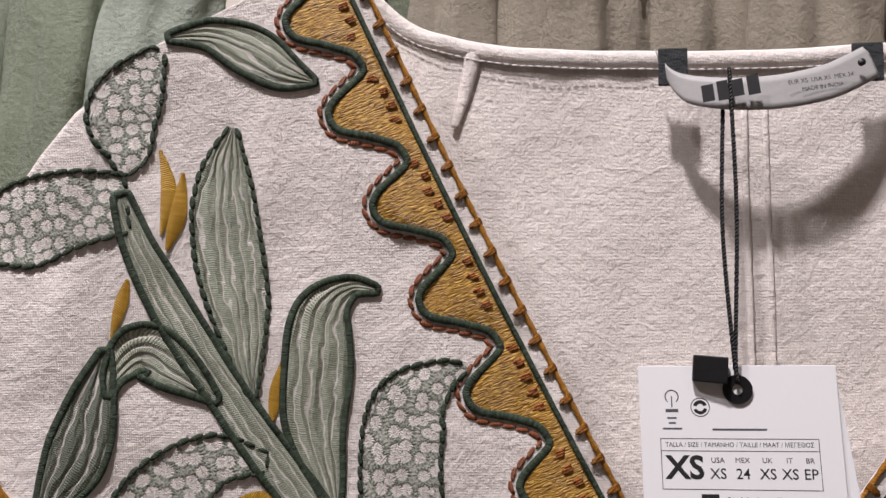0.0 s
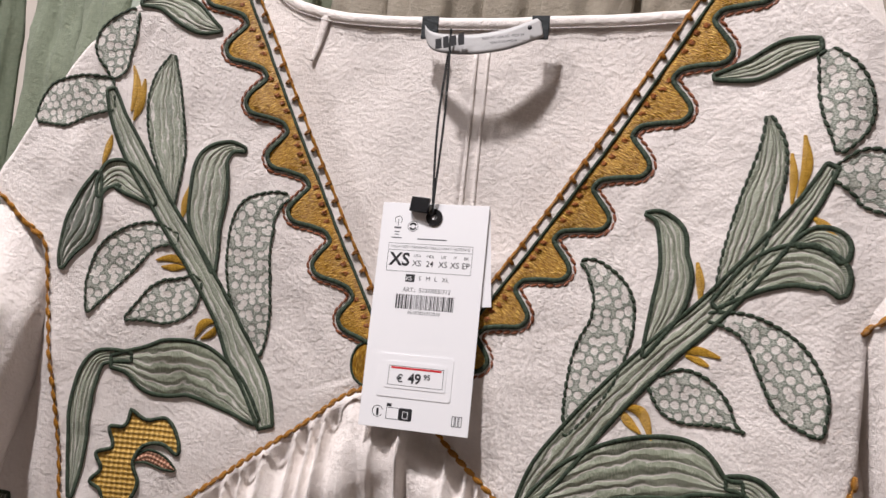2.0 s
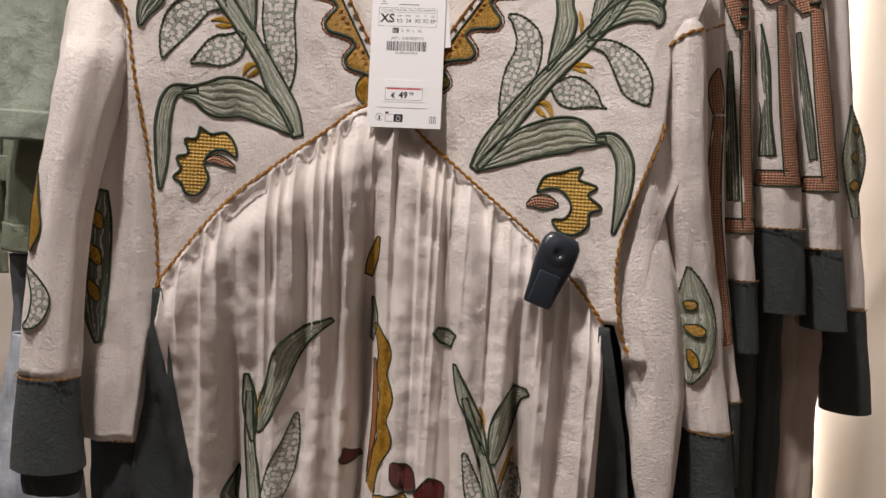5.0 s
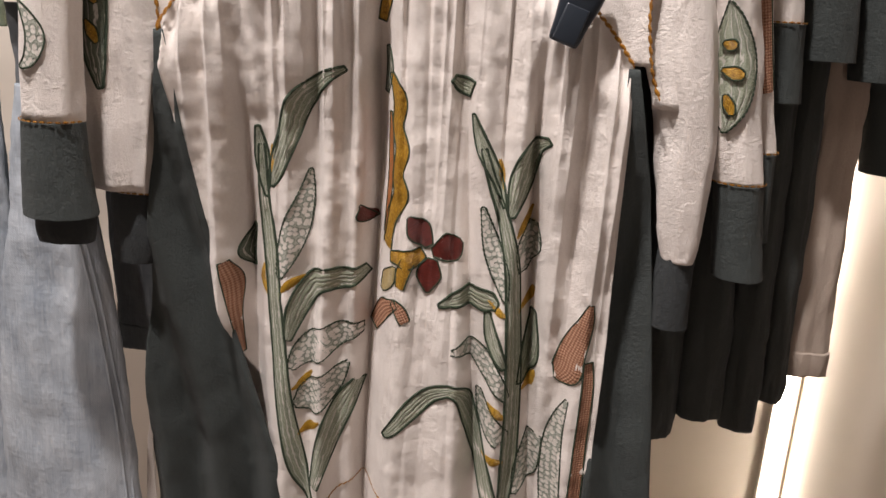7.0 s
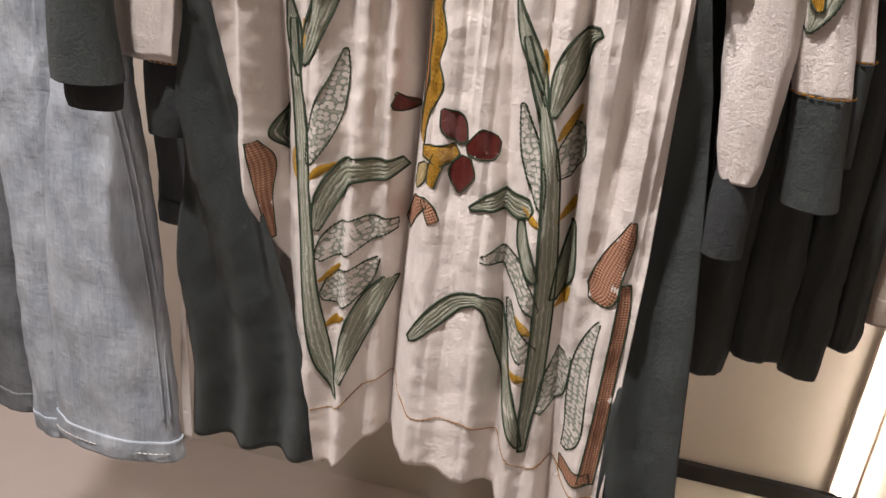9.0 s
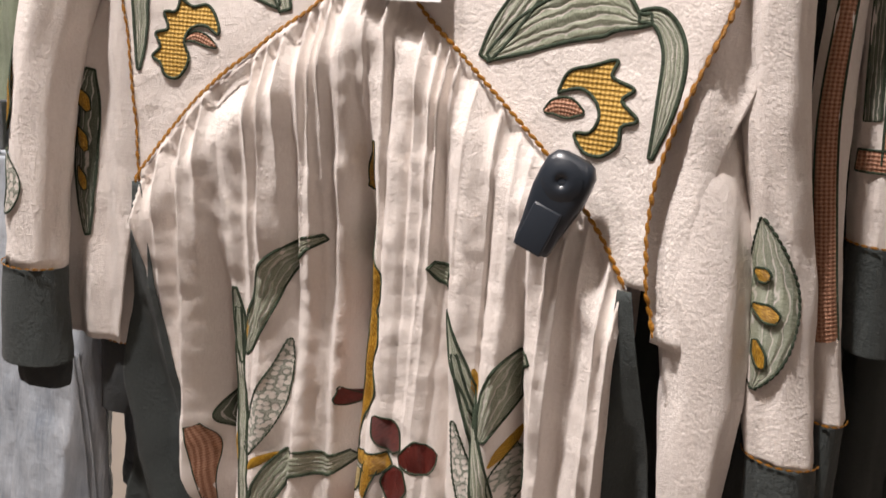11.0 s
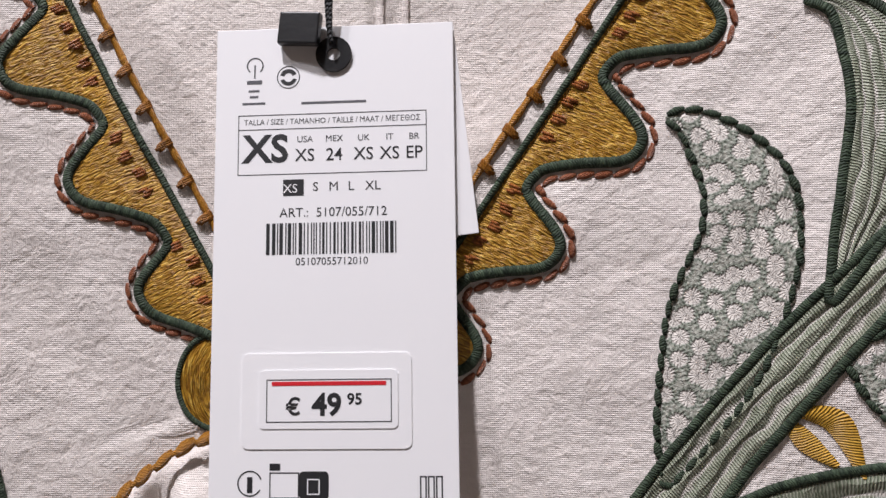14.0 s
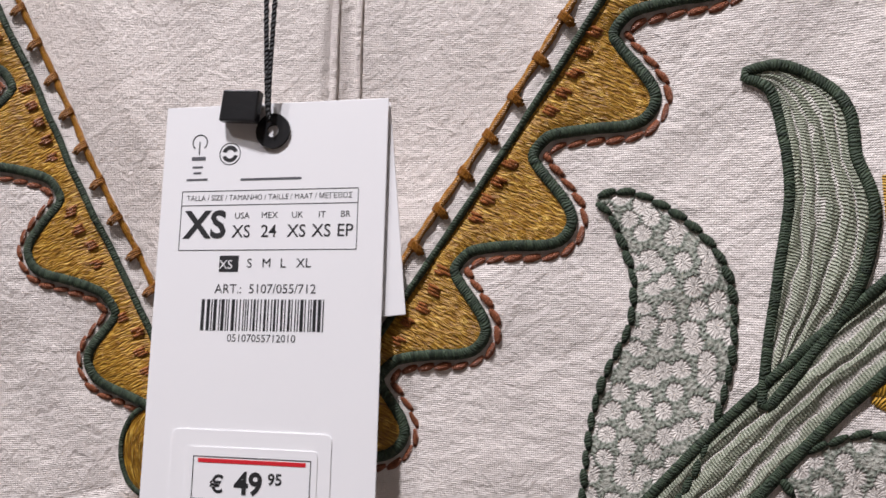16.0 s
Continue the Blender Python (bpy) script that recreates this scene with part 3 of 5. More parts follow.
panel("facing", 0.630, 0.82, lambda z: lerp_table(OUT_L, z) - 0.002 - 0.007 * ramp(0.82, 0.68, z), lambda z: lerp_table(OUT_L, z), "cream", lambda x, z: hang_y(-0.06, z) + 0.002, 6, 30, "cream facing turned at the edge")


def underarm_y(x, z):
    return base_y(x, z) + 0.006 + 0.003 * math.sin(x * 200 + z * 12) + crease(x, z)


panel("underarm", 0.99, 1.34, lambda z: lerp_table(ARM_L, z) - 0.001 - 0.066 * ramp(1.335, 1.24, z), lambda z: lerp_table(ARM_L, z) + 0.003 if z > 1.112 else lerp_table(OUT_L, z) - 0.003, "cream", underarm_y, 28, 60,
      "cream underside of the wide sleeve")
panel("underarm", 1.078, 1.34, lambda z: lerp_table(ARM_R, z) - 0.003, lambda z: lerp_table(ARM_R, z) + 0.001 + 0.026 * ramp(1.315, 1.24, z), "cream", underarm_y, 24, 50)


def back_y(x, z):
    return 0.272 + 0.004 * ramp(1.30, 1.45, z) + crease(x + 1, z) * 0.8 + 0.05 * ramp(1.25, 1.0, z)


NECK = [(-0.070, 1.480), (-0.052, 1.463), (-0.034, 1.456), (-0.009, 1.4515), (0.032, 1.4497), (0.072, 1.449), (0.099, 1.450), (0.150, 1.4518), (0.175, 1.457), (0.193, 1.480)]


def back_at(i, j):
    s, t = i / 79, j / 119
    x = -0.115 + 0.32 * s
    top = lerp_table(NECK, x) if -0.07 < x < 0.193 else 1.45
    z = 0.66 + (top - 0.66) * t
    return (x, back_y(x, z), z)


part("back_panel", grid(80, 120, back_at), "inner", dress, "cream back panel seen through the neckline", 0.0008)
neck_path = [on(x, z, 0.001, back_y) for x, z in spline(NECK, 6)]
part("neck_binding", tube(neck_path, 0.0030, 8, False, 0.5), "cream", dress, "narrow cream neck binding")
row_of(part("binding_stitches", dashes([p + Vector((0, -0.0014, -0.0036)) for p in neck_path], 0.0022, 0.0006, 0.00028), "ribbon", dress))
part("back_seam", tube([on(0.059, z, 0.0004, back_y) for z in np.linspace(1.435, 1.28, 30)], 0.0012, 6, False, 0.4), "inner", dress)
part("back_seam", tube([on(0.0655, z, 0.0004, back_y) for z in np.linspace(1.435, 1.28, 30)], 0.0009, 6, False, 0.4), "inner", dress)
part("shoulder_facing", tube([on(x, z, 0.0012, back_y) for x, z in spline([(-0.028, 1.454), (-0.031, 1.440), (-0.0345, 1.428)], 8)], lambda t: 0.0030 - 0.0018 * t, 8, False, 0.35), "cream", dress)


# ---- embroidery ----
def edge_paths(pts, n=9):
    cl = spline([(x / 100, z / 100, w / 100) for x, z, w in pts], n)
    left, right, mid = [], [], []
    for i, (x, z, w) in enumerate(cl):
        a, b = cl[max(0, i - 1)], cl[min(len(cl) - 1, i + 1)]
        d = Vector((b[0] - a[0], b[1] - a[1]))
        d = d.normalized() if d.length > 1e-9 else Vector((0, 1))
        w = max(w, 0.0002)
        left.append((x - d.y * w, z + d.x * w))
        right.append((x + d.y * w, z - d.x * w))
        mid.append((x, z, w))
    return left, right, mid


def stitched(name, kind, pts, parent=None, surface=None, rim=None, label=""):
    """One embroidered shape: a run of (x, z, half width) in centimetres on the cloth."""
    parent, surface = parent or dress, surface or cloth_y
    left, right, mid = edge_paths(pts)
    lens = [0.0]
    for a, b in zip(mid, mid[1:]):
        lens.append(lens[-1] + math.hypot(b[0] - a[0], b[1] - a[1]))
    mat = {"satin": "stem" if name == "stem" else "satin", "gold": "bud" if name == "bud" else "gold", "cream": "straw"}.get(kind, kind)
    cords = {"satin": 5, "stem": 4, "ribbed": 6, "dark": 4}.get(mat, 0)
    cols = cords * 4 + 1 if cords else 11
    top = max(p[2] for p in mid)
    dome = min(0.0007, 0.2 * top)

    def at(i, j):
        s = i / (cols - 1)
        x = left[j][0] + (right[j][0] - left[j][0]) * s
        z = left[j][1] + (right[j][1] - left[j][1]) * s
        h = 0.0003 + (0.25 if cords else 0.8) * dome * (1 - (2 * s - 1) ** 2)
        if cords:
            h += 0.00034 * abs(math.sin(math.pi * s * cords)) * min(1.0, mid[j][2] / 0.003)
        if kind == "seed":
            h = 0.00025 + 0.0002 * (1 - (2 * s - 1) ** 2)
        return on(x, z, h, surface)

    def uv(i, j):
        s = i / (cols - 1)
        return (lens[j] + 0.37 * pts[0][0], s if cords else (2 * s - 1) * mid[j][2] + 0.1 * pts[0][1])
    ob = part(name, grid(cols, len(mid), at, uv=uv), mat, parent, label or {
        "satin": "grey green satin stitch", "seed": "pale seed stitch with green rings", "gold": "mustard gold stitching"}.get(kind, ""))
    if name == "bud":
        return ob
    ring = [on(x, z, 0.0005, surface) for x, z in left + right[::-1]]
    dashed = kind in ("seed", "ribbed") if rim is None else rim
    if dashed:
        row_of(part("outline", dashes(ring + ring[:1], 0.0039, 0.0004, 0.00088, twist=0.0003), "pine", ob, "dark green dashed outline"))
    else:
        pts3 = even(ring + ring[:1], 0.0011)
        part("outline", tube(pts3[:-1], 0.00115 if kind in ("satin", "dark") and top > 0.0045 else 0.0007, 7, True, 0.5), "pine", ob, "dark green corded outline")
    return ob


def filled(name, kind, pts, parent=None, surface=None, rim="pine"):
    """A flat shape of stitches inside a smooth closed outline."""
    surface = surface or cloth_y
    loop = spline([(x / 100, z / 100) for x, z in pts] + [(pts[0][0] / 100, pts[0][1] / 100)], 5)[:-1]
    bm = bmesh.new()
    lay = bm.loops.layers.uv.new("UVMap")
    vs = [bm.verts.new(on(x, z, 0.0006, surface)) for x, z in loop]
    edges = [bm.edges.new((vs[i], vs[(i + 1) % len(vs)])) for i in range(len(vs))]
    bmesh.ops.triangle_fill(bm, use_beauty=True, edges=edges, normal=(0, -1, 0))
    for f in bm.faces:
        for lp in f.loops:
            lp[lay].uv = (lp.vert.co.z, lp.vert.co.x)
    ob = part(name, bm, kind, parent or dress, "mustard flame flower with dark outline")
    part("outline", tube(even([on(x, z, 0.0005, surface) for x, z in loop + loop[:1]], 0.0011)[:-1], 0.0011, 7, True, 0.8), rim, ob)
    return ob


SCALLOP = [(0.0, 0.235), (0.10, 0.235), (0.20, 0.262), (0.30, 0.37), (0.42, 0.52), (0.52, 0.67), (0.60, 0.745), (0.69, 0.765), (0.78, 0.745), (0.85, 0.665), (0.91, 0.49), (0.96, 0.32), (1.0, 0.235)]


def scallops(foot, head, side, count, phase, bow):
    """Scalloped gold border along one edge of the neckline, from its foot upwards; side: +1 outwards to the right."""
    a, b = Vector(foot), Vector(head)
    run = (b - a).length
    d = (b - a).normalized()
    nrm = Vector((d.y, -d.x)) * side
    period = run / count
    n = int(count * 26)
    inner, outer, stitch = [], [], []
    for i in range(n + 1):
        s = i / n * count + phase
        w = lerp_table(SCALLOP, s % 1.0)
        w = (lerp_table(SCALLOP, (s - 0.02) % 1.0) + 2 * w + lerp_table(SCALLOP, (s + 0.02) % 1.0)) / 4
        base = a + d * (run * i / n) + nrm * bow * math.sin(math.pi * i / n)
        inner.append(base + nrm * 0.0060)
        outer.append(base + nrm * (0.0116 + (w - 0.235) * 0.0300 * min(1.0, 0.72 + 0.11 * s)))
    ring = outer
    for i, p in enumerate(ring):
        q = (ring[min(n, i + 1)] - ring[max(0, i - 1)]).normalized()
        stitch.append(p + Vector((q.y, -q.x)) * side * 0.0027)

    def at(i, j):
        p = inner[j] + (outer[j] - inner[j]) * (i / 10)
        return on(p.x, p.y, 0.0004 + 0.0006 * math.sin(math.pi * i / 10))

    def uv(i, j):
        p = inner[j] + (outer[j] - inner[j]) * (i / 10)
        return (0.41 * p.y - side * 0.91 * p.x, 0.91 * p.y + side * 0.41 * p.x)
    border = part("scalloped_border", grid(11, n + 1, at, uv=uv), "gold", dress, "mustard gold scalloped border")
    part("outline", tube(even([on(p.x, p.y, 0.0006) for p in outer], 0.001), 0.00125, 7, False, 0.5), "pine", border, "dark green corded edge")
    part("inner_edge", tube(even([on(p.x, p.y, 0.0006) for p in inner], 0.001), 0.00085, 7), "pine", border)
    row_of(part("running_stitch", dashes([on(p.x, p.y, 0.0001) for p in stitch], 0.0040, 0.0003, 0.00082, twist=0.0004), "brown", border, "rust brown running stitch"))
    ticks = bmesh.new()
    rnd = random.Random(3)
    for i in range(n + 1):
        s = (i / n * count + phase) % 1.0
        if i % 4 == 0 and 0.30 < s < 0.98:
            p = inner[i] + nrm * rnd.uniform(0.0012, 0.0034)
            for k in range(3):
                o = p + d * (k - 1) * 0.0007 + nrm * rnd.uniform(-0.0005, 0.0005)
                q = o + Vector((0.91 * side, -0.41)) * rnd.uniform(0.0020, 0.0032)
                tube([on(*(o + (q - o) * h / 3), 0.0009) for h in range(4)], lambda t: 0.00045 * (0.4 + 0.6 * math.sin(math.pi * (0.1 + 0.8 * t))), 5, False, 1, ticks)
    row_of(part("straight_stitch", ticks, "rust", border, "short rust straight stitches"))
    # ladder stitch on the folded edge
    def bowed(t):
        return a + d * (run * t) + nrm * bow * math.sin(math.pi * t)

    cord = [bowed(k / 60) + nrm * 0.0008 for k in range(61)]
    part("ladder_cord", tube(even([on(p.x, p.y, 0.0003) for p in cord], 0.001), lambda t: 0.00085 + 0.00012 * math.sin(t * run * 950), 7, False, 0.6), "orange", border, "orange blanket stitch cord")
    rungs = bmesh.new()
    for k in range(int(run / 0.0097)):
        p = bowed((0.003 + k * 0.0097) / run)
        for off in (-0.0006, 0.0, 0.0006):
            q0, q1 = p - nrm * 0.0002 + d * off, p + nrm * (0.0040 - abs(off)) - d * 0.0006 + d * off * 0.8
            tube([on(*(q0 + (q1 - q0) * h / 3), 0.0005 + (0.0004 if h in (1, 2) else 0)) for h in range(4)], 0.00052, 6, False, 0.7, rungs)
    row_of(part("ladder_rung", rungs, "amber", border, "wrapped amber stitches"))


scallops((0.03705, 1.2798), (-0.0700, 1.4900), -1, 7.60, 0.03, 0.0024)
scallops((0.0500, 1.2690), (0.1930, 1.4900), 1, 8.84, -0.06, 0.0030)

# ---- botanical motifs ----
stitched("scroll", "gold", [(3.0, 128.0, 0.15), (2.35, 127.3, 0.75), (2.3, 126.5, 0.8), (2.8, 125.8, 0.2)])
stitched("leaf", "seed", [(12.54, 132.88, 0.06), (13.26, 132.56, 0.44), (14.13, 131.37, 0.87), (14.21, 130.08, 0.99), (13.75, 128.63, 1.13), (13.36, 127.33, 0.98), (12.89, 126.0, 0.58), (12.53, 124.84, 0.1)])
stitched("leaf", "satin", [(15.36, 135.23, 0.06), (15.99, 135.08, 0.29), (16.53, 134.38, 0.57), (16.69, 133.45, 0.57), (16.83, 132.44, 0.71), (16.59, 131.14, 0.66), (16.12, 129.9, 0.35), (15.76, 128.89, 0.07)])
stitched("leaf", "ribbed", [(20.1, 139.57, 0.1), (20.34, 137.96, 0.55), (19.91, 135.55, 0.78), (19.28, 133.11, 0.66), (18.61, 131.24, 0.17)])
stitched("leaf", "satin", [(17.76, 141.32, 0.1), (19.35, 141.58, 0.46), (20.61, 142.22, 0.51), (21.86, 142.46, 0.25)])
stitched("leaf", "seed", [(22.03, 142.15, 0.31), (22.72, 140.77, 0.88), (23.01, 139.26, 0.85), (22.77, 137.99, 0.16)])
stitched("leaf", "seed", [(22.6, 137.09, 0.25), (23.72, 137.11, 1.05), (24.66, 136.78, 1.18), (25.64, 136.85, 0.98)])
stitched("leaf", "satin", [(18.53, 131.41, 0.17), (20.11, 132.79, 0.65), (21.53, 133.35, 0.82), (22.8, 133.04, 0.7), (23.26, 132.22, 0.16)])
stitched("leaf", "satin", [(21.49, 134.2, 0.16), (22.26, 134.55, 0.37), (22.96, 134.23, 0.46), (23.19, 133.56, 0.16)])
stitched("leaf", "seed", [(18.29, 130.91, 0.17), (19.9, 130.64, 0.52), (21.25, 129.4, 1.02), (22.13, 127.75, 1.0), (22.81, 126.61, 0.13)])
stitched("leaf", "seed", [(16.07, 127.79, 0.15), (16.97, 127.51, 0.99), (17.94, 127.31, 1.11), (18.88, 126.97, 0.72), (19.65, 126.46, 0.15), (20.05, 126.25, 0.04)])
stitched("leaf", "satin", [(11.06, 121.48, 0.22), (13.01, 122.74, 0.94), (15.46, 123.86, 1.26), (17.87, 124.32, 1.22), (19.41, 123.94, 0.4), (20.23, 124.02, 0.26)])
stitched("leaf", "satin", [(19.56, 124.13, 0.26), (20.72, 124.0, 0.45), (21.6, 122.54, 0.57), (21.65, 120.13, 0.51), (21.22, 117.29, 0.1)])
stitched("stem", "satin", [(10.8, 121.38, 0.37), (11.89, 123.2, 0.73), (13.93, 126.09, 0.71), (16.26, 128.93, 0.62), (18.22, 130.98, 0.57), (20.09, 133.31, 0.52), (21.73, 135.73, 0.38), (22.58, 137.42, 0.25)])
stitched("bud", "gold", [(21.49, 138.69, 0.06), (21.64, 137.43, 0.22), (21.4, 136.07, 0.06)])
stitched("bud", "gold", [(21.05, 137.95, 0.06), (21.19, 136.92, 0.16), (21.19, 135.83, 0.06)])
stitched("bud", "gold", [(22.0, 135.3, 0.06), (22.46, 134.96, 0.19), (22.94, 134.46, 0.07)])
stitched("bud", "gold", [(17.7, 133.2, 0.07), (17.88, 132.38, 0.18), (17.94, 131.52, 0.07)])
stitched("bud", "gold", [(17.24, 129.25, 0.07), (18.06, 129.4, 0.19), (18.93, 129.21, 0.07)])
stitched("bud", "gold", [(17.52, 129.13, 0.07), (18.06, 128.98, 0.16), (18.49, 128.8, 0.07)])
stitched("bud", "gold", [(15.07, 126.55, 0.08), (15.89, 126.38, 0.26), (16.38, 125.26, 0.07)])
stitched("bud", "gold", [(14.95, 126.38, 0.08), (15.3, 125.95, 0.22), (15.89, 125.48, 0.07)])
filled("flower", "goldbasket", [(15.58, 119.97), (16.08, 121.12), (17.33, 121.52), (18.69, 121.92), (18.55, 121.06), (19.84, 120.57), (19.27, 119.94), (20.25, 119.06), (19.45, 118.64), (19.39, 117.71), (18.54, 116.99), (17.54, 117.07), (16.84, 117.93), (17.71, 118.11), (18.14, 118.88), (17.8, 119.77), (16.87, 120.31)])
stitched("petal", "pink", [(14.92, 118.9, 0.1), (15.53, 119.21, 0.43), (16.37, 119.22, 0.53), (17.19, 119.08, 0.1)])
stitched("leaf", "seed", [(-2.73, 134.96, 0.11), (-3.44, 134.74, 0.49), (-4.38, 133.81, 1.09), (-4.61, 132.2, 1.16), (-4.44, 130.38, 1.13), (-4.08, 128.85, 0.92), (-3.74, 127.59, 0.48), (-3.63, 126.61, 0.11)])
stitched("leaf", "satin", [(-5.37, 137.25, 0.11), (-6.2, 137.3, 0.33), (-6.93, 136.54, 0.76), (-7.02, 134.91, 0.92), (-7.06, 133.3, 0.81), (-6.67, 131.73, 0.43), (-6.36, 130.7, 0.11)])
stitched("leaf", "ribbed", [(-9.64, 142.0, 0.11), (-9.81, 140.39, 0.75), (-9.65, 138.48, 0.94), (-9.25, 136.61, 0.8), (-8.91, 134.74, 0.32), (-8.75, 134.08, 0.08)])
stitched("leaf", "satin", [(-7.31, 143.51, 0.07), (-8.3, 143.81, 0.57), (-9.28, 144.4, 0.72), (-10.4, 144.77, 0.44), (-11.48, 144.58, 0.12)])
stitched("leaf", "seed", [(-11.73, 144.19, 0.23), (-12.32, 143.12, 0.81), (-12.64, 142.17, 0.91), (-12.45, 141.1, 0.59), (-12.57, 140.43, 0.12)])
stitched("leaf", "seed", [(-12.39, 139.61, 0.86), (-13.8, 139.39, 1.08), (-15.42, 138.79, 1.2), (-16.62, 138.0, 0.18)])
stitched("leaf", "satin", [(-9.76, 133.98, 0.11), (-10.88, 134.88, 0.63), (-11.84, 135.41, 0.73), (-12.45, 134.8, 0.36), (-12.61, 134.11, 0.1)])
stitched("leaf", "dark", [(-12.76, 135.4, 0.13), (-13.04, 133.79, 0.64), (-13.35, 132.4, 0.77), (-13.86, 131.26, 0.46), (-14.09, 130.21, 0.12)])
stitched("leaf", "seed", [(-8.35, 132.23, 0.27), (-9.84, 132.3, 0.74), (-11.18, 131.22, 1.05), (-12.0, 129.7, 0.78), (-12.52, 128.07, 0.1)])
stitched("leaf", "seed", [(-7.05, 130.31, 0.27), (-7.89, 129.34, 1.02), (-8.9, 128.78, 1.06), (-9.79, 128.34, 0.53), (-10.61, 127.85, 0.08)])
stitched("leaf", "satin", [(-3.26, 123.27, 0.21), (-4.9, 124.58, 0.97), (-6.92, 125.57, 1.39), (-8.79, 125.45, 1.38), (-10.14, 125.64, 0.63), (-11.06, 125.58, 0.31)])
stitched("leaf", "satin", [(-10.09, 125.89, 0.23), (-11.73, 125.65, 0.39), (-12.29, 123.74, 0.49), (-12.33, 120.82, 0.42), (-12.32, 118.44, 0.1)])
stitched("stem", "satin", [(-2.77, 123.03, 0.37), (-3.43, 124.78, 0.64), (-4.6, 126.7, 0.7), (-5.64, 128.67, 0.54), (-6.95, 130.64, 0.54), (-8.23, 132.38, 0.54), (-9.84, 134.65, 0.53), (-11.14, 136.71, 0.53), (-12.09, 138.54, 0.39), (-12.55, 139.87, 0.21)])
stitched("bud", "gold", [(-11.59, 141.2, 0.05), (-11.3, 139.99, 0.21), (-11.42, 138.74, 0.05)])
stitched("bud", "gold", [(-10.96, 140.57, 0.05), (-11.03, 139.32, 0.24), (-11.26, 138.28, 0.05)])
stitched("bud", "gold", [(-12.28, 137.42, 0.05), (-12.41, 136.72, 0.18), (-12.61, 135.74, 0.05)])
stitched("bud", "gold", [(-7.89, 135.37, 0.05), (-8.12, 134.27, 0.21), (-8.26, 133.32, 0.05)])
stitched("bud", "gold", [(-9.38, 131.06, 0.05), (-8.51, 131.23, 0.21), (-7.74, 130.93, 0.05)])
stitched("bud", "gold", [(-9.07, 130.74, 0.05), (-8.45, 130.75, 0.19), (-7.79, 130.82, 0.05)])
stitched("bud", "gold", [(-5.91, 128.16, 0.05), (-6.59, 127.98, 0.24), (-6.97, 127.2, 0.05)])
stitched("bud", "gold", [(-5.84, 128.01, 0.05), (-6.13, 127.51, 0.19), (-6.67, 127.18, 0.05)])
filled("flower", "goldbasket", [(-9.8, 123.21), (-9.03, 122.71), (-8.01, 122.88), (-7.28, 122.01), (-7.18, 121.12), (-8.03, 121.58), (-8.99, 121.38), (-9.4, 120.48), (-9.06, 119.37), (-9.73, 118.18), (-10.57, 118.22), (-10.93, 118.99), (-11.47, 119.36), (-10.96, 120.02), (-11.28, 120.83), (-10.53, 121.2), (-10.77, 122.2), (-10.04, 122.32)])
stitched("petal", "pink", [(-9.37, 120.56, 0.07), (-8.7, 120.86, 0.34), (-7.86, 120.62, 0.31), (-7.22, 120.33, 0.07)])
stitched("stem", "satin", [(-1.63, 71.42, 0.25), (-2.83, 74.89, 0.63), (-3.83, 80.57, 0.61), (-4.27, 85.10, 0.59), (-4.70, 89.85, 0.56), (-5.00, 93.51, 0.55), (-5.40, 96.61, 0.50), (-5.71, 99.58, 0.37), (-5.75, 102.85, 0.23)])
stitched("leaf", "satin", [(0.37, 108.85, 0.17), (-1.12, 108.04, 0.50), (-2.87, 106.24, 0.84), (-3.71, 103.63, 0.76), (-4.60, 100.94, 0.59), (-4.99, 99.61, 0.17)])
stitched("leaf", "seed", [(-2.20, 101.00, 0.13), (-2.51, 98.73, 0.62), (-3.13, 96.43, 0.97), (-3.78, 94.16, 0.79), (-4.34, 92.25, 0.23)])
stitched("leaf", "satin", [(2.18, 92.45, 0.45), (0.81, 92.03, 0.82), (-1.42, 91.93, 0.91), (-2.88, 89.73, 0.81), (-3.64, 86.92, 0.28)])
stitched("leaf", "seed", [(2.00, 87.23, 0.46), (-0.07, 87.08, 1.13), (-2.15, 85.78, 1.21), (-3.42, 84.35, 0.28)])
stitched("leaf", "seed", [(1.05, 84.51, 0.14), (-0.42, 82.85, 1.14), (-2.08, 81.40, 1.32), (-3.12, 80.91, 0.38)])
stitched("leaf", "satin", [(1.73, 82.42, 0.47), (0.59, 80.34, 0.96), (-0.56, 77.00, 0.78), (-1.41, 73.22, 0.39)])
stitched("leaf", "satin", [(-6.00, 104.25, 0.20), (-5.75, 101.88, 0.58), (-5.53, 100.10, 0.42), (-5.43, 98.76, 0.12)])
stitched("bud", "gold", [(-4.92, 102.94, 0.08), (-4.96, 101.40, 0.26), (-5.34, 100.19, 0.08)])
stitched("bud", "gold", [(-2.37, 92.27, 0.09), (-3.50, 91.76, 0.36), (-4.33, 90.92, 0.09)])
stitched("bud", "gold", [(-1.84, 83.84, 0.09), (-2.61, 82.89, 0.37), (-3.29, 82.37, 0.09)])
stitched("bud", "gold", [(-0.97, 79.59, 0.09), (-2.04, 78.70, 0.38), (-2.85, 78.01, 0.09)])
stitched("bud", "gold", [(-5.72, 93.22, 0.08), (-5.83, 91.77, 0.27), (-5.40, 90.59, 0.09)])
stitched("leaf", "dark", [(-6.76, 96.03, 0.17), (-7.28, 94.08, 0.51), (-6.94, 92.52, 0.17)])
stitched("petal", "pink", [(-8.51, 93.49, 0.34), (-8.07, 91.75, 0.55), (-7.88, 88.82, 0.31), (-7.54, 85.26, 0.13)])
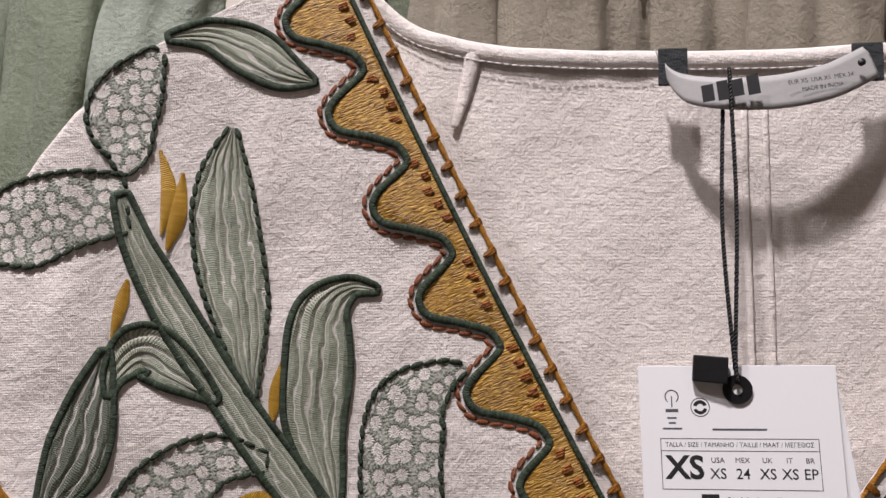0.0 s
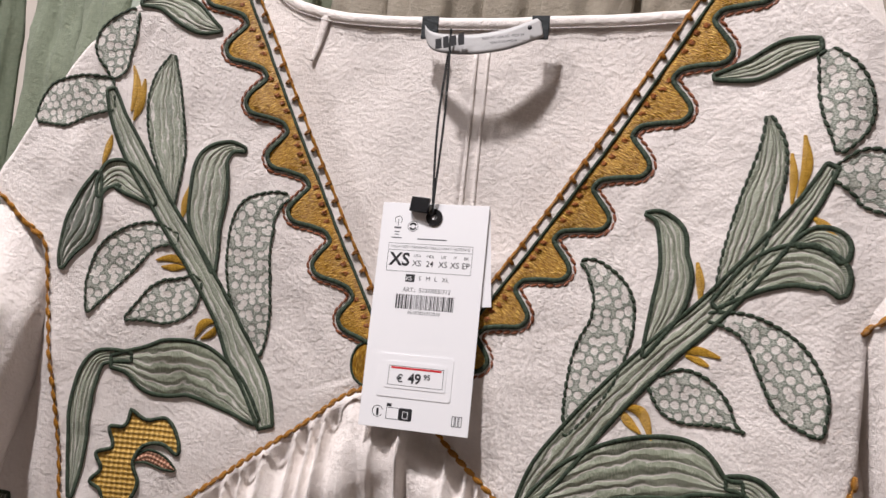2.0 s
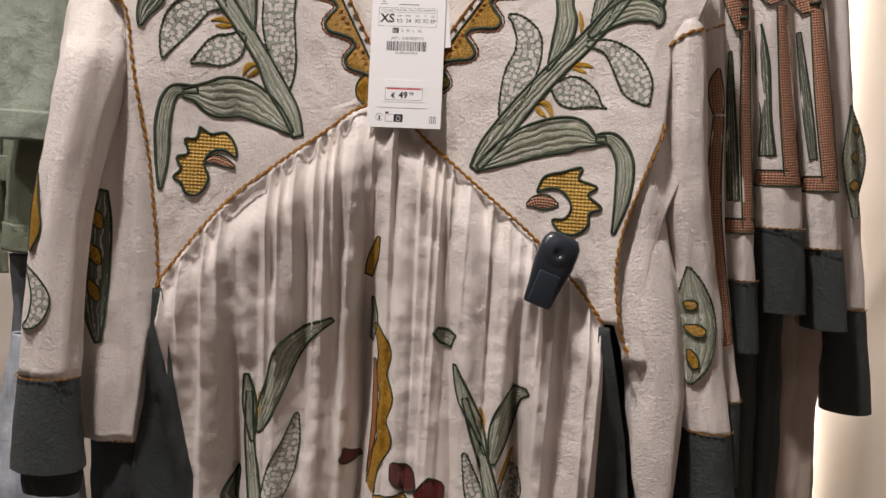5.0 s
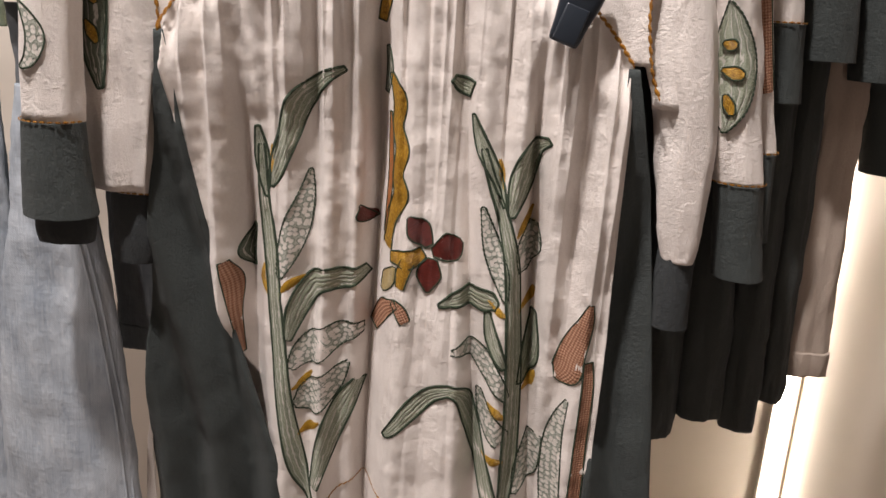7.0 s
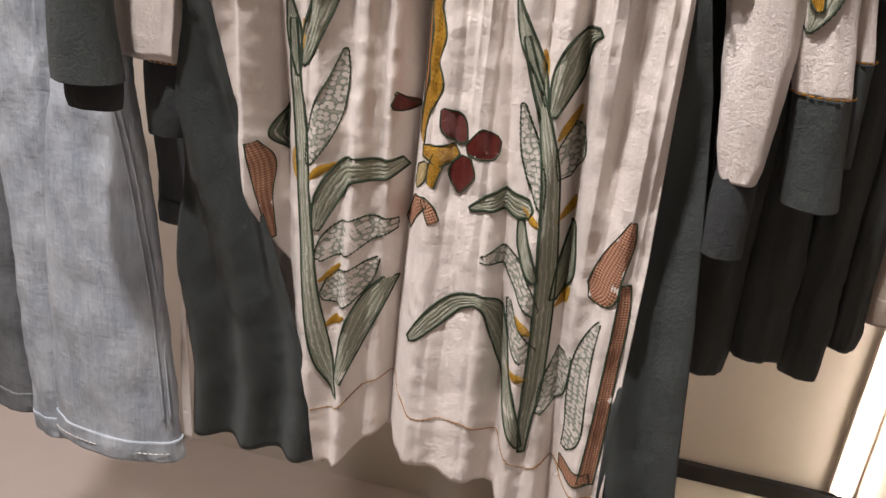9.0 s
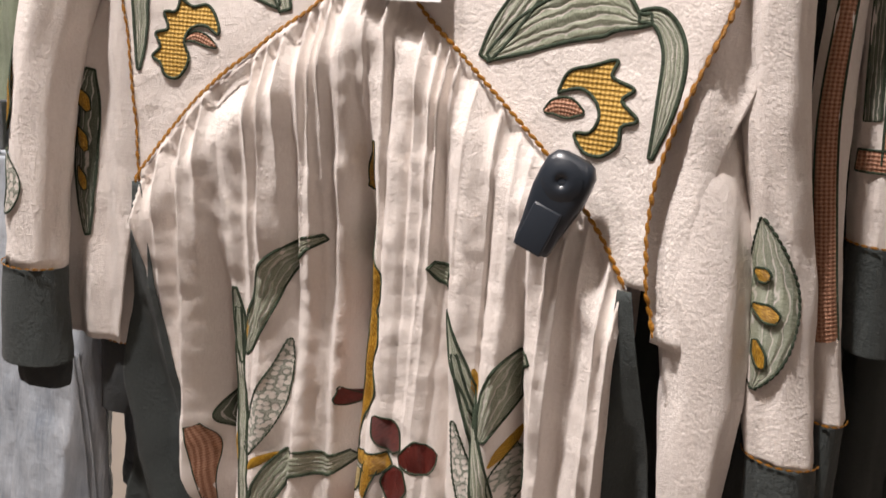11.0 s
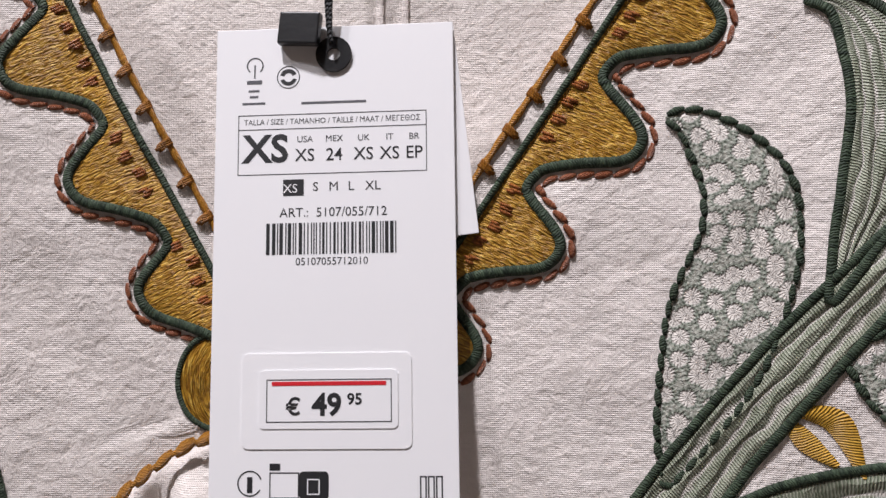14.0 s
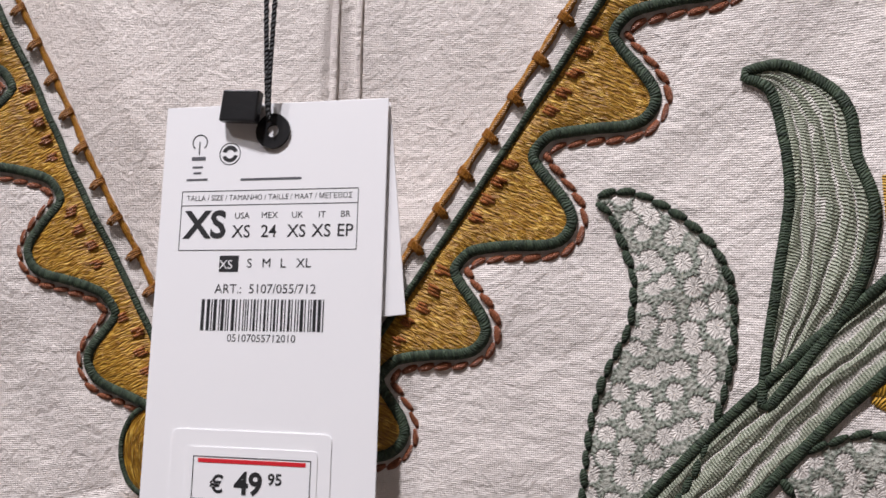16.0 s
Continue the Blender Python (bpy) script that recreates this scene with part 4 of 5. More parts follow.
stitched("stem", "satin", [(14.94, 71.39, 0.23), (14.89, 74.43, 0.46), (15.03, 77.56, 0.64), (14.97, 82.60, 0.62), (14.75, 86.92, 0.60), (14.37, 91.47, 0.54), (13.96, 95.33, 0.53), (13.14, 98.61, 0.44), (12.08, 101.33, 0.32), (11.23, 103.90, 0.20)])
stitched("leaf", "satin", [(10.30, 106.33, 0.12), (11.13, 104.05, 0.50), (12.35, 101.75, 0.42), (13.14, 99.64, 0.17)])
stitched("leaf", "satin", [(15.97, 104.83, 0.24), (14.97, 104.11, 0.60), (14.21, 101.76, 0.90), (13.61, 99.00, 0.25)])
stitched("leaf", "seed", [(11.47, 99.45, 0.17), (12.33, 96.55, 0.68), (13.14, 94.35, 0.69), (13.73, 92.36, 0.17)])
stitched("leaf", "satin", [(8.64, 108.74, 0.25), (9.31, 108.31, 0.58), (10.09, 108.05, 0.58)])
stitched("leaf", "seed", [(15.40, 98.29, 0.33), (15.17, 96.32, 0.93), (14.86, 94.33, 0.34)])
stitched("leaf", "satin", [(8.53, 91.15, 0.13), (10.21, 91.71, 0.71), (12.24, 91.96, 0.87), (13.13, 91.71, 0.35)])
stitched("leaf", "seed", [(9.73, 87.31, 0.18), (11.66, 87.31, 0.89), (13.14, 85.89, 0.80), (14.40, 84.15, 0.27)])
stitched("leaf", "satin", [(4.53, 78.98, 0.19), (6.61, 81.70, 0.74), (8.78, 83.75, 0.55), (10.59, 83.65, 0.45), (11.67, 81.03, 0.63), (12.67, 77.73, 0.73), (13.69, 74.54, 0.65), (14.65, 71.95, 0.23)])
stitched("leaf", "satin", [(12.40, 91.06, 0.22), (13.01, 88.79, 0.57), (14.06, 86.77, 0.22)])
stitched("leaf", "satin", [(16.07, 90.89, 0.21), (16.00, 87.16, 0.70), (15.38, 84.75, 0.22)])
stitched("leaf", "seed", [(17.01, 80.42, 0.61), (16.44, 77.07, 0.98), (15.74, 74.99, 0.23)])
stitched("leaf", "seed", [(12.12, 84.12, 0.18), (13.12, 81.81, 0.89), (14.31, 80.41, 0.71)])
stitched("bud", "gold", [(12.44, 103.22, 0.08), (12.65, 102.20, 0.25), (12.84, 100.84, 0.08)])
stitched("bud", "gold", [(15.28, 99.50, 0.08), (14.74, 98.22, 0.33), (14.22, 97.30, 0.08)])
stitched("bud", "gold", [(12.37, 92.09, 0.09), (13.15, 91.47, 0.35), (13.92, 91.08, 0.09)])
stitched("bud", "gold", [(15.94, 92.88, 0.08), (15.54, 91.75, 0.34), (14.84, 91.03, 0.09)])
stitched("bud", "gold", [(12.95, 83.58, 0.09), (13.59, 83.00, 0.40), (14.41, 82.34, 0.09)])
stitched("bud", "gold", [(12.75, 78.64, 0.09), (13.60, 78.62, 0.41), (14.63, 78.37, 0.09)])
stitched("bud", "gold", [(16.55, 85.94, 0.09), (16.17, 84.67, 0.36), (15.63, 84.06, 0.09)])
stitched("leaf", "dark", [(3.35, 110.71, 0.16), (3.61, 108.91, 0.38), (3.29, 107.15, 0.21)])
stitched("scroll", "gold", [(3.84, 108.75, 0.21), (4.71, 106.77, 0.56), (4.59, 104.86, 0.43), (5.08, 103.18, 0.56), (4.78, 101.21, 0.44), (5.11, 99.69, 0.62), (4.32, 97.62, 0.49), (4.05, 95.28, 0.45)])
stitched("scroll", "rust", [(3.85, 105.82, 0.13), (4.07, 103.31, 0.26), (4.11, 100.26, 0.26), (3.67, 96.04, 0.13)])
stitched("petal", "maroon", [(5.87, 98.11, 0.17), (6.63, 97.16, 0.92), (7.52, 95.91, 0.35)])
stitched("petal", "maroon", [(9.93, 96.33, 0.26), (9.22, 95.93, 1.18), (7.81, 95.40, 0.35)])
stitched("petal", "maroon", [(7.54, 92.09, 0.13), (7.60, 93.55, 0.98), (7.84, 94.86, 0.40)])
stitched("petal", "maroon", [(1.44, 97.08, 0.17), (1.98, 97.30, 0.80), (2.28, 97.55, 0.89)])
stitched("petal", "gold", [(4.46, 94.67, 0.45), (6.04, 94.76, 0.75), (7.09, 95.37, 0.44)])
stitched("petal", "gold", [(5.92, 94.54, 0.53), (5.51, 93.38, 0.53), (5.38, 92.29, 0.36)])
stitched("petal", "cream", [(3.58, 91.20, 0.13), (4.27, 92.68, 0.59), (4.80, 93.82, 0.18)])
stitched("petal", "pink", [(2.76, 87.37, 0.46), (4.00, 89.95, 0.60), (5.07, 90.87, 0.36)])
stitched("petal", "pink", [(5.94, 89.57, 0.45), (5.37, 90.54, 0.55), (4.75, 90.94, 0.23)])
stitched("scroll", "pink", [(20.18, 92.77, 0.21), (19.88, 91.07, 0.66), (19.12, 88.39, 1.01), (18.84, 86.90, 1.11), (18.24, 86.01, 0.35)])
stitched("scroll", "pink", [(20.48, 88.02, 0.36), (20.65, 85.23, 0.49), (20.58, 80.25, 0.51), (20.53, 75.51, 0.57), (20.34, 70.47, 0.63)])
stitched("scroll", "pink", [(18.01, 70.58, 0.64), (19.28, 70.70, 0.64), (20.56, 70.95, 0.54)])
stitched("leaf", "seed", [(19.16, 84.55, 0.12), (18.47, 81.27, 0.64), (18.45, 77.63, 0.79), (18.61, 74.37, 0.68), (18.16, 72.26, 0.22)])
stitched("petal", "gold", [(3.79, 115.73, 0.13), (3.37, 114.15, 0.44), (2.88, 112.50, 0.35)])

# ---- seams ----
def seam(name, pts, gap=0.0, surface=cloth_y, parent=None, length=0.0058, radius=0.0014, lift=0.0006):
    path = [on(x / 100, z / 100, lift, surface) for x, z in spline(pts, 10)]
    bm = dashes(path, length, gap, radius, twist=0.0007)
    tube(even(path, 0.002), radius * 0.42, 6, False, 0.6, bm)
    return row_of(part(name, bm, "orange", parent or dress, "orange twisted seam stitching"))


seam("seam_stitching", [(4.2, 126.0), (1.7, 125.4), (-0.7, 123.5), (-3.9, 121.0), (-7.85, 117.5), (-11.6, 112.4), (-12.3, 110.9)], lift=0.003)
seam("seam_stitching", [(4.8, 126.0), (6.5, 123.8), (9.45, 121.4), (13.4, 118.3), (15.6, 116.5), (19.15, 113.0), (21.1, 110.4)], lift=0.003)
seam("armhole_stitching", [(-18.2, 133.7), (-16.9, 132.6), (-15.2, 131.4), (-14.6, 128.0), (-13.7, 123.5), (-13.0, 119.5), (-12.5, 115.0), (-12.2, 111.0)], 0.001)
seam("armhole_stitching", [(24.2, 125.3), (23.9, 124.0), (23.0, 121.4), (22.15, 118.6), (21.7, 116.2), (21.65, 113.9), (21.9, 112.0), (22.2, 110.4), (22.9, 108.4)], 0.001)
seam("shoulder_stitching", [(24.0, 130.8), (25.0, 131.6), (26.3, 132.1)], 0.001)
seam("hem_stitching", [(-3.58, 69.99), (-1.95, 70.04), (0.53, 72.32), (3.63, 72.82), (6.07, 72.08), (9.89, 73.07), (12.50, 71.33), (15.02, 69.83), (17.70, 70.07), (18.53, 69.11), (21.47, 69.05)], 0.0012, length=0.0038, radius=0.0006)


# ---- sleeves and other tubes of cloth ----
def cloth_tube(name, rings, mat, parent, label="", seed=0, folds=3, depth=0.05, wrinkle=0.0016, thick=0.0009, cols=64, rows=60):
    """A hanging tube of cloth through rings of (x, y, z, rx, ry) in centimetres, with soft folds."""
    cl = spline(rings, max(2, rows // (len(rings) - 1)))

    def at(i, j):
        x, y, z, rx, ry = (v / 100 for v in cl[j])
        a = 2 * math.pi * i / cols
        f = 1 + depth * math.sin(folds * a + seed + z * 9) + 0.5 * depth * math.sin((folds * 2 + 1) * a + 2 * seed - z * 14)
        w = wrinkle * noise.noise(Vector((math.cos(a) * 1.3 + seed, math.sin(a) * 1.3, z * 26))) + 0.4 * wrinkle * noise.noise(Vector((math.cos(a) * 5 + seed, math.sin(a) * 5, z * 90)))
        c, s = math.cos(a), math.sin(a)
        return (x + (rx * f + w) * c, y + (ry * f + w) * s, z)
    return part(name, grid(cols, len(cl), at, wrap=True), mat, parent, label, -thick)


def tube_front(rings):
    """Depth of the near side of such a tube."""
    table = sorted(((r[2] / 100, r) for r in rings), key=lambda p: p[0])

    def depth(x, z):
        cx, cy, rx, ry = (lerp_table([(k, r[i] / 100) for k, r in table], z) for i in (0, 1, 3, 4))
        t = max(-0.985, min(0.985, (x - cx) / rx))
        return cy - ry * math.sqrt(1 - t * t) * 1.07
    return depth


def sleeve(parent, rings, cuff, seed, cuff_mat="slate", label="long cream sleeve"):
    s = cloth_tube("sleeve", rings, "cream", parent, label, seed)
    c = cloth_tube("cuff", cuff, cuff_mat, s, "slate grey turned cuff", seed + 1, 2, 0.03, 0.001, 0.0014)
    x, y, z, rx, ry = cuff[0]
    path = [Vector(((x + (rx + 0.10) * math.cos(a)) / 100, (y + (ry + 0.15) * math.sin(a)) / 100, (z + 0.1) / 100)) for a in np.linspace(math.pi, 2 * math.pi, 30)]
    row_of(part("stitching", dashes(path, 0.0040, 0.0008, 0.0007), "orange", s, "orange seam stitching"))
    return s, tube_front(rings)


LS = [(-16.6, 26.4, 136.6, 1.4, 1.5), (-17.3, 24.7, 134.4, 1.95, 1.8), (-17.7, 23.8, 132.0, 2.35, 1.9), (-17.6, 22.9, 129.3, 2.3, 2.2), (-17.5, 22.0, 126.0, 2.3, 2.6), (-18.6, 20.9, 116.5, 1.95, 2.2), (-19.0, 20.4, 104.4, 2.1, 1.8)]
s1, f1 = sleeve(dress, LS, [(-19.0, 20.4, 104.4, 2.2, 1.9), (-19.0, 20.4, 101.0, 2.4, 2.0), (-18.9, 20.4, 97.6, 2.65, 2.1)], 1.3)
stitched("leaf", "gold", [(-19.8, 119.0, 0.12), (-19.75, 117.2, 0.40), (-19.7, 115.2, 0.65), (-20.1, 113.6, 0.15)], s1, f1, label="mustard flame motif")
stitched("leaf", "seed", [(-20.4, 112.4, 0.12), (-19.5, 111.6, 0.42), (-18.9, 110.2, 0.68), (-19.4, 108.7, 0.5), (-20.4, 108.1, 0.12)], s1, f1, rim=False)
RS = [(22.4, 26.4, 131.5, 0.9, 1.0), (22.6, 26.0, 126.0, 1.5, 1.6), (23.2, 25.5, 120.0, 2.1, 2.0), (24.0, 25.0, 116.0, 2.15, 2.2), (24.7, 24.6, 111.0, 2.3, 2.2), (25.5, 24.5, 106.0, 2.2, 2.1),
      (25.7, 24.4, 103.0, 2.05, 2.0), (26.0, 24.3, 98.8, 1.55, 1.75), (26.1, 24.2, 96.8, 1.1, 1.45)]
s2, f2 = sleeve(dress, RS, [(26.0, 24.5, 98.2, 1.30, 1.40), (26.0, 24.5, 95.2, 1.45, 1.5), (26.1, 24.5, 91.6, 1.5, 1.55)], 2.1, "black", "cream underside of the wide sleeve")
DS = [(25.4, 24.6, 135.0, 1.0, 1.0), (25.3, 23.25, 131.8, 1.45, 1.25), (25.8, 23.4, 126.6, 1.5, 1.5), (26.55, 24.0, 121.0, 1.5, 1.7), (27.15, 24.5, 118.0, 1.5, 1.8), (27.8, 25.0, 115.0, 1.5, 1.8),
      (28.4, 25.4, 112.0, 1.6, 1.8), (29.2, 25.4, 106.0, 1.75, 1.8), (29.85, 25.4, 102.7, 1.75, 1.8)]
s4, f4 = sleeve(dress, DS, [(29.85, 25.4, 102.7, 1.85, 1.9), (30.3, 25.4, 99.2, 1.85, 1.95), (30.85, 25.4, 95.6, 1.9, 2.0)], 0.7)
stitched("medallion", "satin", [(26.9, 115.2, 0.08), (27.4, 113.7, 0.75), (27.95, 111.6, 1.25), (28.1, 109.6, 1.3), (28.05, 107.9, 0.95), (27.9, 106.4, 0.12)], s4, f4, rim=True, label="grey green half medallion")
for x, z, dx, dz, w in ((27.0, 112.5, 0.75, -0.25, 0.40), (27.2, 110.7, 1.3, -0.35, 0.46), (27.6, 109.0, 0.55, -1.3, 0.34)):
    stitched("petal", "gold", [(x, z, 0.14), (x + dx * 0.55, z + dz * 0.5, w), (x + dx, z + dz, w * 0.6)], s4, lambda a, b: f4(a, b) - 0.0016, label="mustard drop")

seam("shoulder_stitching", [(-19.7, 134.4), (-18.3, 133.8), (-16.9, 132.7), (-15.3, 131.5)], 0.001, lambda x, z: min(f1(x, z), cloth_y(x, z)), lift=0.0012)
seam("shoulder_stitching", [(24.0, 130.8), (25.0, 131.6), (26.4, 132.1)], 0.001, lambda x, z: min(f4(x, z), cloth_y(x, z)), lift=0.0012)

# ---- neck label ----
lab = thing("neck_label", (0.065, 0.268, 1.449), "pale grey satin neck label sewn between black loops", "label")
LABEL = [(0.0330, 1.4455, 0.0), (0.0400, 1.4360, 0.0045), (0.0600, 1.4325, 0.0095), (0.0800, 1.4358, 0.0080), (0.0960, 1.4440, 0.002)]


def label_at(i, j):
    x, z, out = spline(LABEL, 12)[i]
    return (x - 0.0006 * j, 0.2655 - out + 0.0004 * j, z + 0.0105 * (j / 5 - 0.5))


part("ribbon", grid(49, 6, label_at), "labelcloth", lab, "pale grey satin ribbon", 0.0004)
for x in (0.0355, 0.0935):
    part("loop", box((x - 0.0045, 0.2650, 1.4380), (x + 0.0045, 0.2665, 1.4500), 0.0005), "black", lab, "black hanger loop", smooth=False)
lm = pose(0.0505, 0.2548, 1.4334, 90, -7, -12)
for k, (w, h, dx) in enumerate(((0.0035, 0.0052, -0.0065), (0.0032, 0.0060, -0.0022), (0.0032, 0.0052, 0.0020), (0.0034, 0.0060, 0.0064))):
    bm = box((-w / 2 + dx, -h / 2, 0), (w / 2 + dx, h / 2, 0.00008))
    bm.transform(lm)
    part("maker_mark", bm, "ink", lab, "plain black mark", smooth=False)
lettering("size_print", "EUR XS  USA XS  MEX 24", 0.0019, pose(0.0770, 0.2572, 1.4366, 90, -10, 12), "ink", lab)
lettering("size_print", "MADE IN INDIA", 0.0019, pose(0.0775, 0.2572, 1.4341, 90, -10, 12), "ink", lab)
dot = tube([(0.0895, 0.2600, 1.4420), (0.0895, 0.2592, 1.4420)], 0.0011, 14)
part("dot", dot, "ink", lab)

# ---- price tag ----
TAG_W, TAG_H = 0.0555, 0.1115
tag_m = pose(0.0228, 0.2570, 1.3510, 90 - 6.2, 0, 0) @ pose(0, 0, 0, 0, 0, 1.3)
print_m = tag_m @ Matrix.Translation((0.0007, 0.0003, 0))
tag = thing("price_tag", (0.05, 0.256, 1.351), "white paper price tag hanging on black cord", "price tag")


def tag_part(name, bm, mat, label="", smooth=False):
    bm.transform(tag_m if name in ("card", "back_card", "eyelet", "clip") else print_m)
    return part(name, bm, mat, tag, label, smooth=smooth)


def tbox(x0, y0, x1, y1, lo=0.0, hi=0.00012, bevel=0.0):
    """A slab on the tag, in millimetres from its top left corner, y down."""
    return box((x0 / 1000, -y1 / 1000, lo), (x1 / 1000, -y0 / 1000, hi), bevel)


def rounded(x0, y0, x1, y1, r, lo, hi):
    bm = bmesh.new()
    ring = []
    for cx, cy, a0 in ((x1 - r, y0 + r, 0), (x0 + r, y0 + r, 90), (x0 + r, y1 - r, 180), (x1 - r, y1 - r, 270)):
        for k in range(7):
            a = radians(a0 + k * 15)
            ring.append(((cx + r * math.cos(a)) / 1000, -(cy - r * math.sin(a)) / 1000))
    f = bm.faces.new([bm.verts.new((x, y, lo)) for x, y in ring])
    up = bmesh.ops.extrude_face_region(bm, geom=[f])
    for v in up["geom"]:
        if isinstance(v, bmesh.types.BMVert):
            v.co.z = hi
    bmesh.ops.recalc_face_normals(bm, faces=bm.faces[:])
    return bm


def outline_box(x0, y0, x1, y1, w, hi):
    bm = tbox(x0, y0, x1, y0 + w, 0, hi)
    for c in ((x0, y1 - w, x1, y1), (x0, y0, x0 + w, y1), (x1 - w, y0, x1, y1)):
        o = tbox(*c, 0, hi)
        me = bpy.data.meshes.new("tmp")
        o.to_mesh(me)
        o.free()
        bm.from_mesh(me)
        bpy.data.meshes.remove(me)
    return bm


def ring_disc(cx, cy, r0, r1, lo, hi, a0=0.0, a1=360.0, n=28):
    bm = bmesh.new()
    full = a1 - a0 >= 359.9
    rows = []
    for k in range(n + (0 if full else 1)):
        a = radians(a0 + (a1 - a0) * k / n)
        c, s = math.cos(a), math.sin(a)
        rows.append([bm.verts.new(((cx + r * c) / 1000, -(cy - r * s) / 1000, z)) for r, z in ((r0, lo), (r0, hi), (r1, hi), (r1, lo))])
    for k in range(n):
        p, q = rows[k], rows[(k + 1) % len(rows)]
        for i in range(4):
            bm.faces.new((p[i], p[(i + 1) % 4], q[(i + 1) % 4], q[i]))
    bmesh.ops.recalc_face_normals(bm, faces=bm.faces[:])
    return bm


tag_part("card", tbox(0, 0, 55.5, 111.5, -0.0004, 0.0, 0.00015), "paper", "white printed card")
bc = tbox(1.0, 0.6, 55.5, 49.5, -0.0016, -0.0012, 0.00015)
bc.transform(Matrix.Translation((0.0555, 0, 0)) @ pose(0, 0, 0, 0, 0, 6.0) @ Matrix.Translation((-0.0555, 0, 0)))
tag_part("back_card", bc, "paper", "second white card behind")
INK = 0.00005


def tag_text(text, x, y, cap, mat="ink", squeeze=1.0, bold=0.0, align="CENTER"):
    return lettering("print", text, cap / 1000 / 0.70, print_m @ Matrix.Translation((x / 1000, -y / 1000, INK)), mat, tag, align, squeeze, bold)


tag_part("frame_line", outline_box(4.7, 21.0, 48.5, 35.2, 0.18, INK), "ink")
tag_part("frame_line", tbox(4.7, 24.4, 48.5, 24.58, 0, INK), "ink")
tag_text("TALLA / SIZE / TAMANHO / TAILLE / MAAT / ΜΕΓΕΘΟΣ", 26.6, 22.8, 1.3, "ink", 0.90)
tag_text("XS", 11.3, 29.4, 6.3, "ink", 1.0, 0.00024)
for head, value, x in (("USA", "XS", 20.4), ("MEX", "24", 27.2), ("UK", "XS", 34.0), ("IT", "XS", 40.0), ("BR", "EP", 45.6)):
    tag_text(head, x, 27.1, 1.45, "ink", 1.0)
    tag_text(value, x, 30.9, 2.9, "ink", 0.95, 0.00002)
tag_part("size_block", tbox(15.4, 36.4, 20.2, 40.2, 0, INK), "ink")
lettering("print", "XS", 0.0029, tag_m @ Matrix.Translation((0.0178, -0.0383, INK * 2)), "paper", tag)
for text, x in (("S", 22.9), ("M", 27.1), ("L", 31.1), ("XL", 36.1)):
    tag_text(text, x, 38.3, 2.1, "ink", 1.0)
tag_text("ART.:  5107/055/712", 27.0, 44.2, 2.1, "ink", 0.98)
rb = random.Random(11)
x = 11.6
while x < 41.6:
    w = rb.choice((0.28, 0.28, 0.55, 0.8))
    tag_part("barcode_bar", tbox(x, 46.5, x + w, 53.7, 0, INK), "ink")
    x += w + rb.choice((0.28, 0.35, 0.55))
tag_text("05107055712010", 26.7, 55.4, 1.7, "ink", 0.98)
tag_part("web_bar", tbox(19.5, 18.2, 34.6, 18.75, 0, INK), "greyink", "grey printed bar")
for y, w in ((15.0, 2.6), (16.4, 2.0), (18.0, 5.4)):
    tag_part("small_print", tbox(8.3 - w / 2, y, 8.3 + w / 2, y + 0.5, 0, INK), "greyink")
tag_part("mark", ring_disc(8.5, 9.2, 1.7, 2.0, 0, INK, -50, 230), "ink", "plain printed tree mark")
tag_part("mark", tbox(8.3, 9.0, 8.6, 12.2, 0, INK), "ink")
tag_part("mark", tbox(6.6, 12.7, 10.2, 13.6, 0, INK), "greyink")
for k in range(2):
    tag_part("mark", ring_disc(16.4, 12.2, 1.0 + 0.1 * k, 2.0, 0, INK, 20 + 180 * k, 165 + 180 * k), "ink", "round printed arrow mark")
tag_part("mark", ring_disc(16.4, 12.2, 2.5, 2.72, 0, INK), "ink")
tag_part("sticker", rounded(6.6, 75.9, 44.6, 96.8, 1.6, 0.0, 0.00022), "paper", "clear price sticker with raised edge")
tag_part("sticker", rounded(10.5, 79.6, 41.6, 92.4, 1.2, 0.00022, 0.00040), "paper", "white price label")
pb = outline_box(12.2, 81.6, 40.2, 91.0, 0.20, 0.00046)
tag_part("price_frame", pb, "ink")
tag_part("price_line", tbox(13.4, 82.1, 39.0, 83.0, 0, 0.00047), "red", "red printed line")
for text, x, y, cap, sq, bold in (("€", 19.0, 87.5, 3.6, 1.0, 0.0001), ("49", 26.5, 87.1, 4.7, 0.98, 0.00020), ("95", 32.7, 85.8, 2.4, 1.0, 0.00008)):
    lettering("print", text, cap / 700, tag_m @ Matrix.Translation((x / 1000, -y / 1000, 0.00046)), "ink", tag, "CENTER", sq, bold)
tag_part("mark", ring_disc(8.6, 104.2, 2.5, 2.8, 0, INK, 20, 330), "ink", "round printed mark")
tag_part("mark", tbox(8.0, 102.8, 9.2, 106.2, 0, INK), "ink")
tag_part("mark", outline_box(13.0, 101.8, 19.6, 107.4, 0.25, INK), "ink")
tag_part("mark", tbox(13.0, 99.9, 15.4, 101.4, 0, INK), "ink")
tag_part("mark", rounded(19.6, 101.6, 26.2, 107.6, 1.0, 0, INK), "ink", "black printed block")
tag_part("mark", outline_box(21.4, 103.2, 24.2, 106.6, 0.25, INK * 1.6), "paper")
for k in range(3):
    tag_part("mark", outline_box(46.2 + 1.75 * k, 102.6, 47.7 + 1.75 * k, 107.6, 0.32, INK), "ink")
tag_part("eyelet", ring_disc(27.8, 6.9, 1.5, 4.2, -0.0006, 0.0007), "blackplastic", "black plastic eyelet")
cb = box((-0.0049, -0.0038, 0.0008), (0.0049, 0.0038, 0.0032), 0.0004)
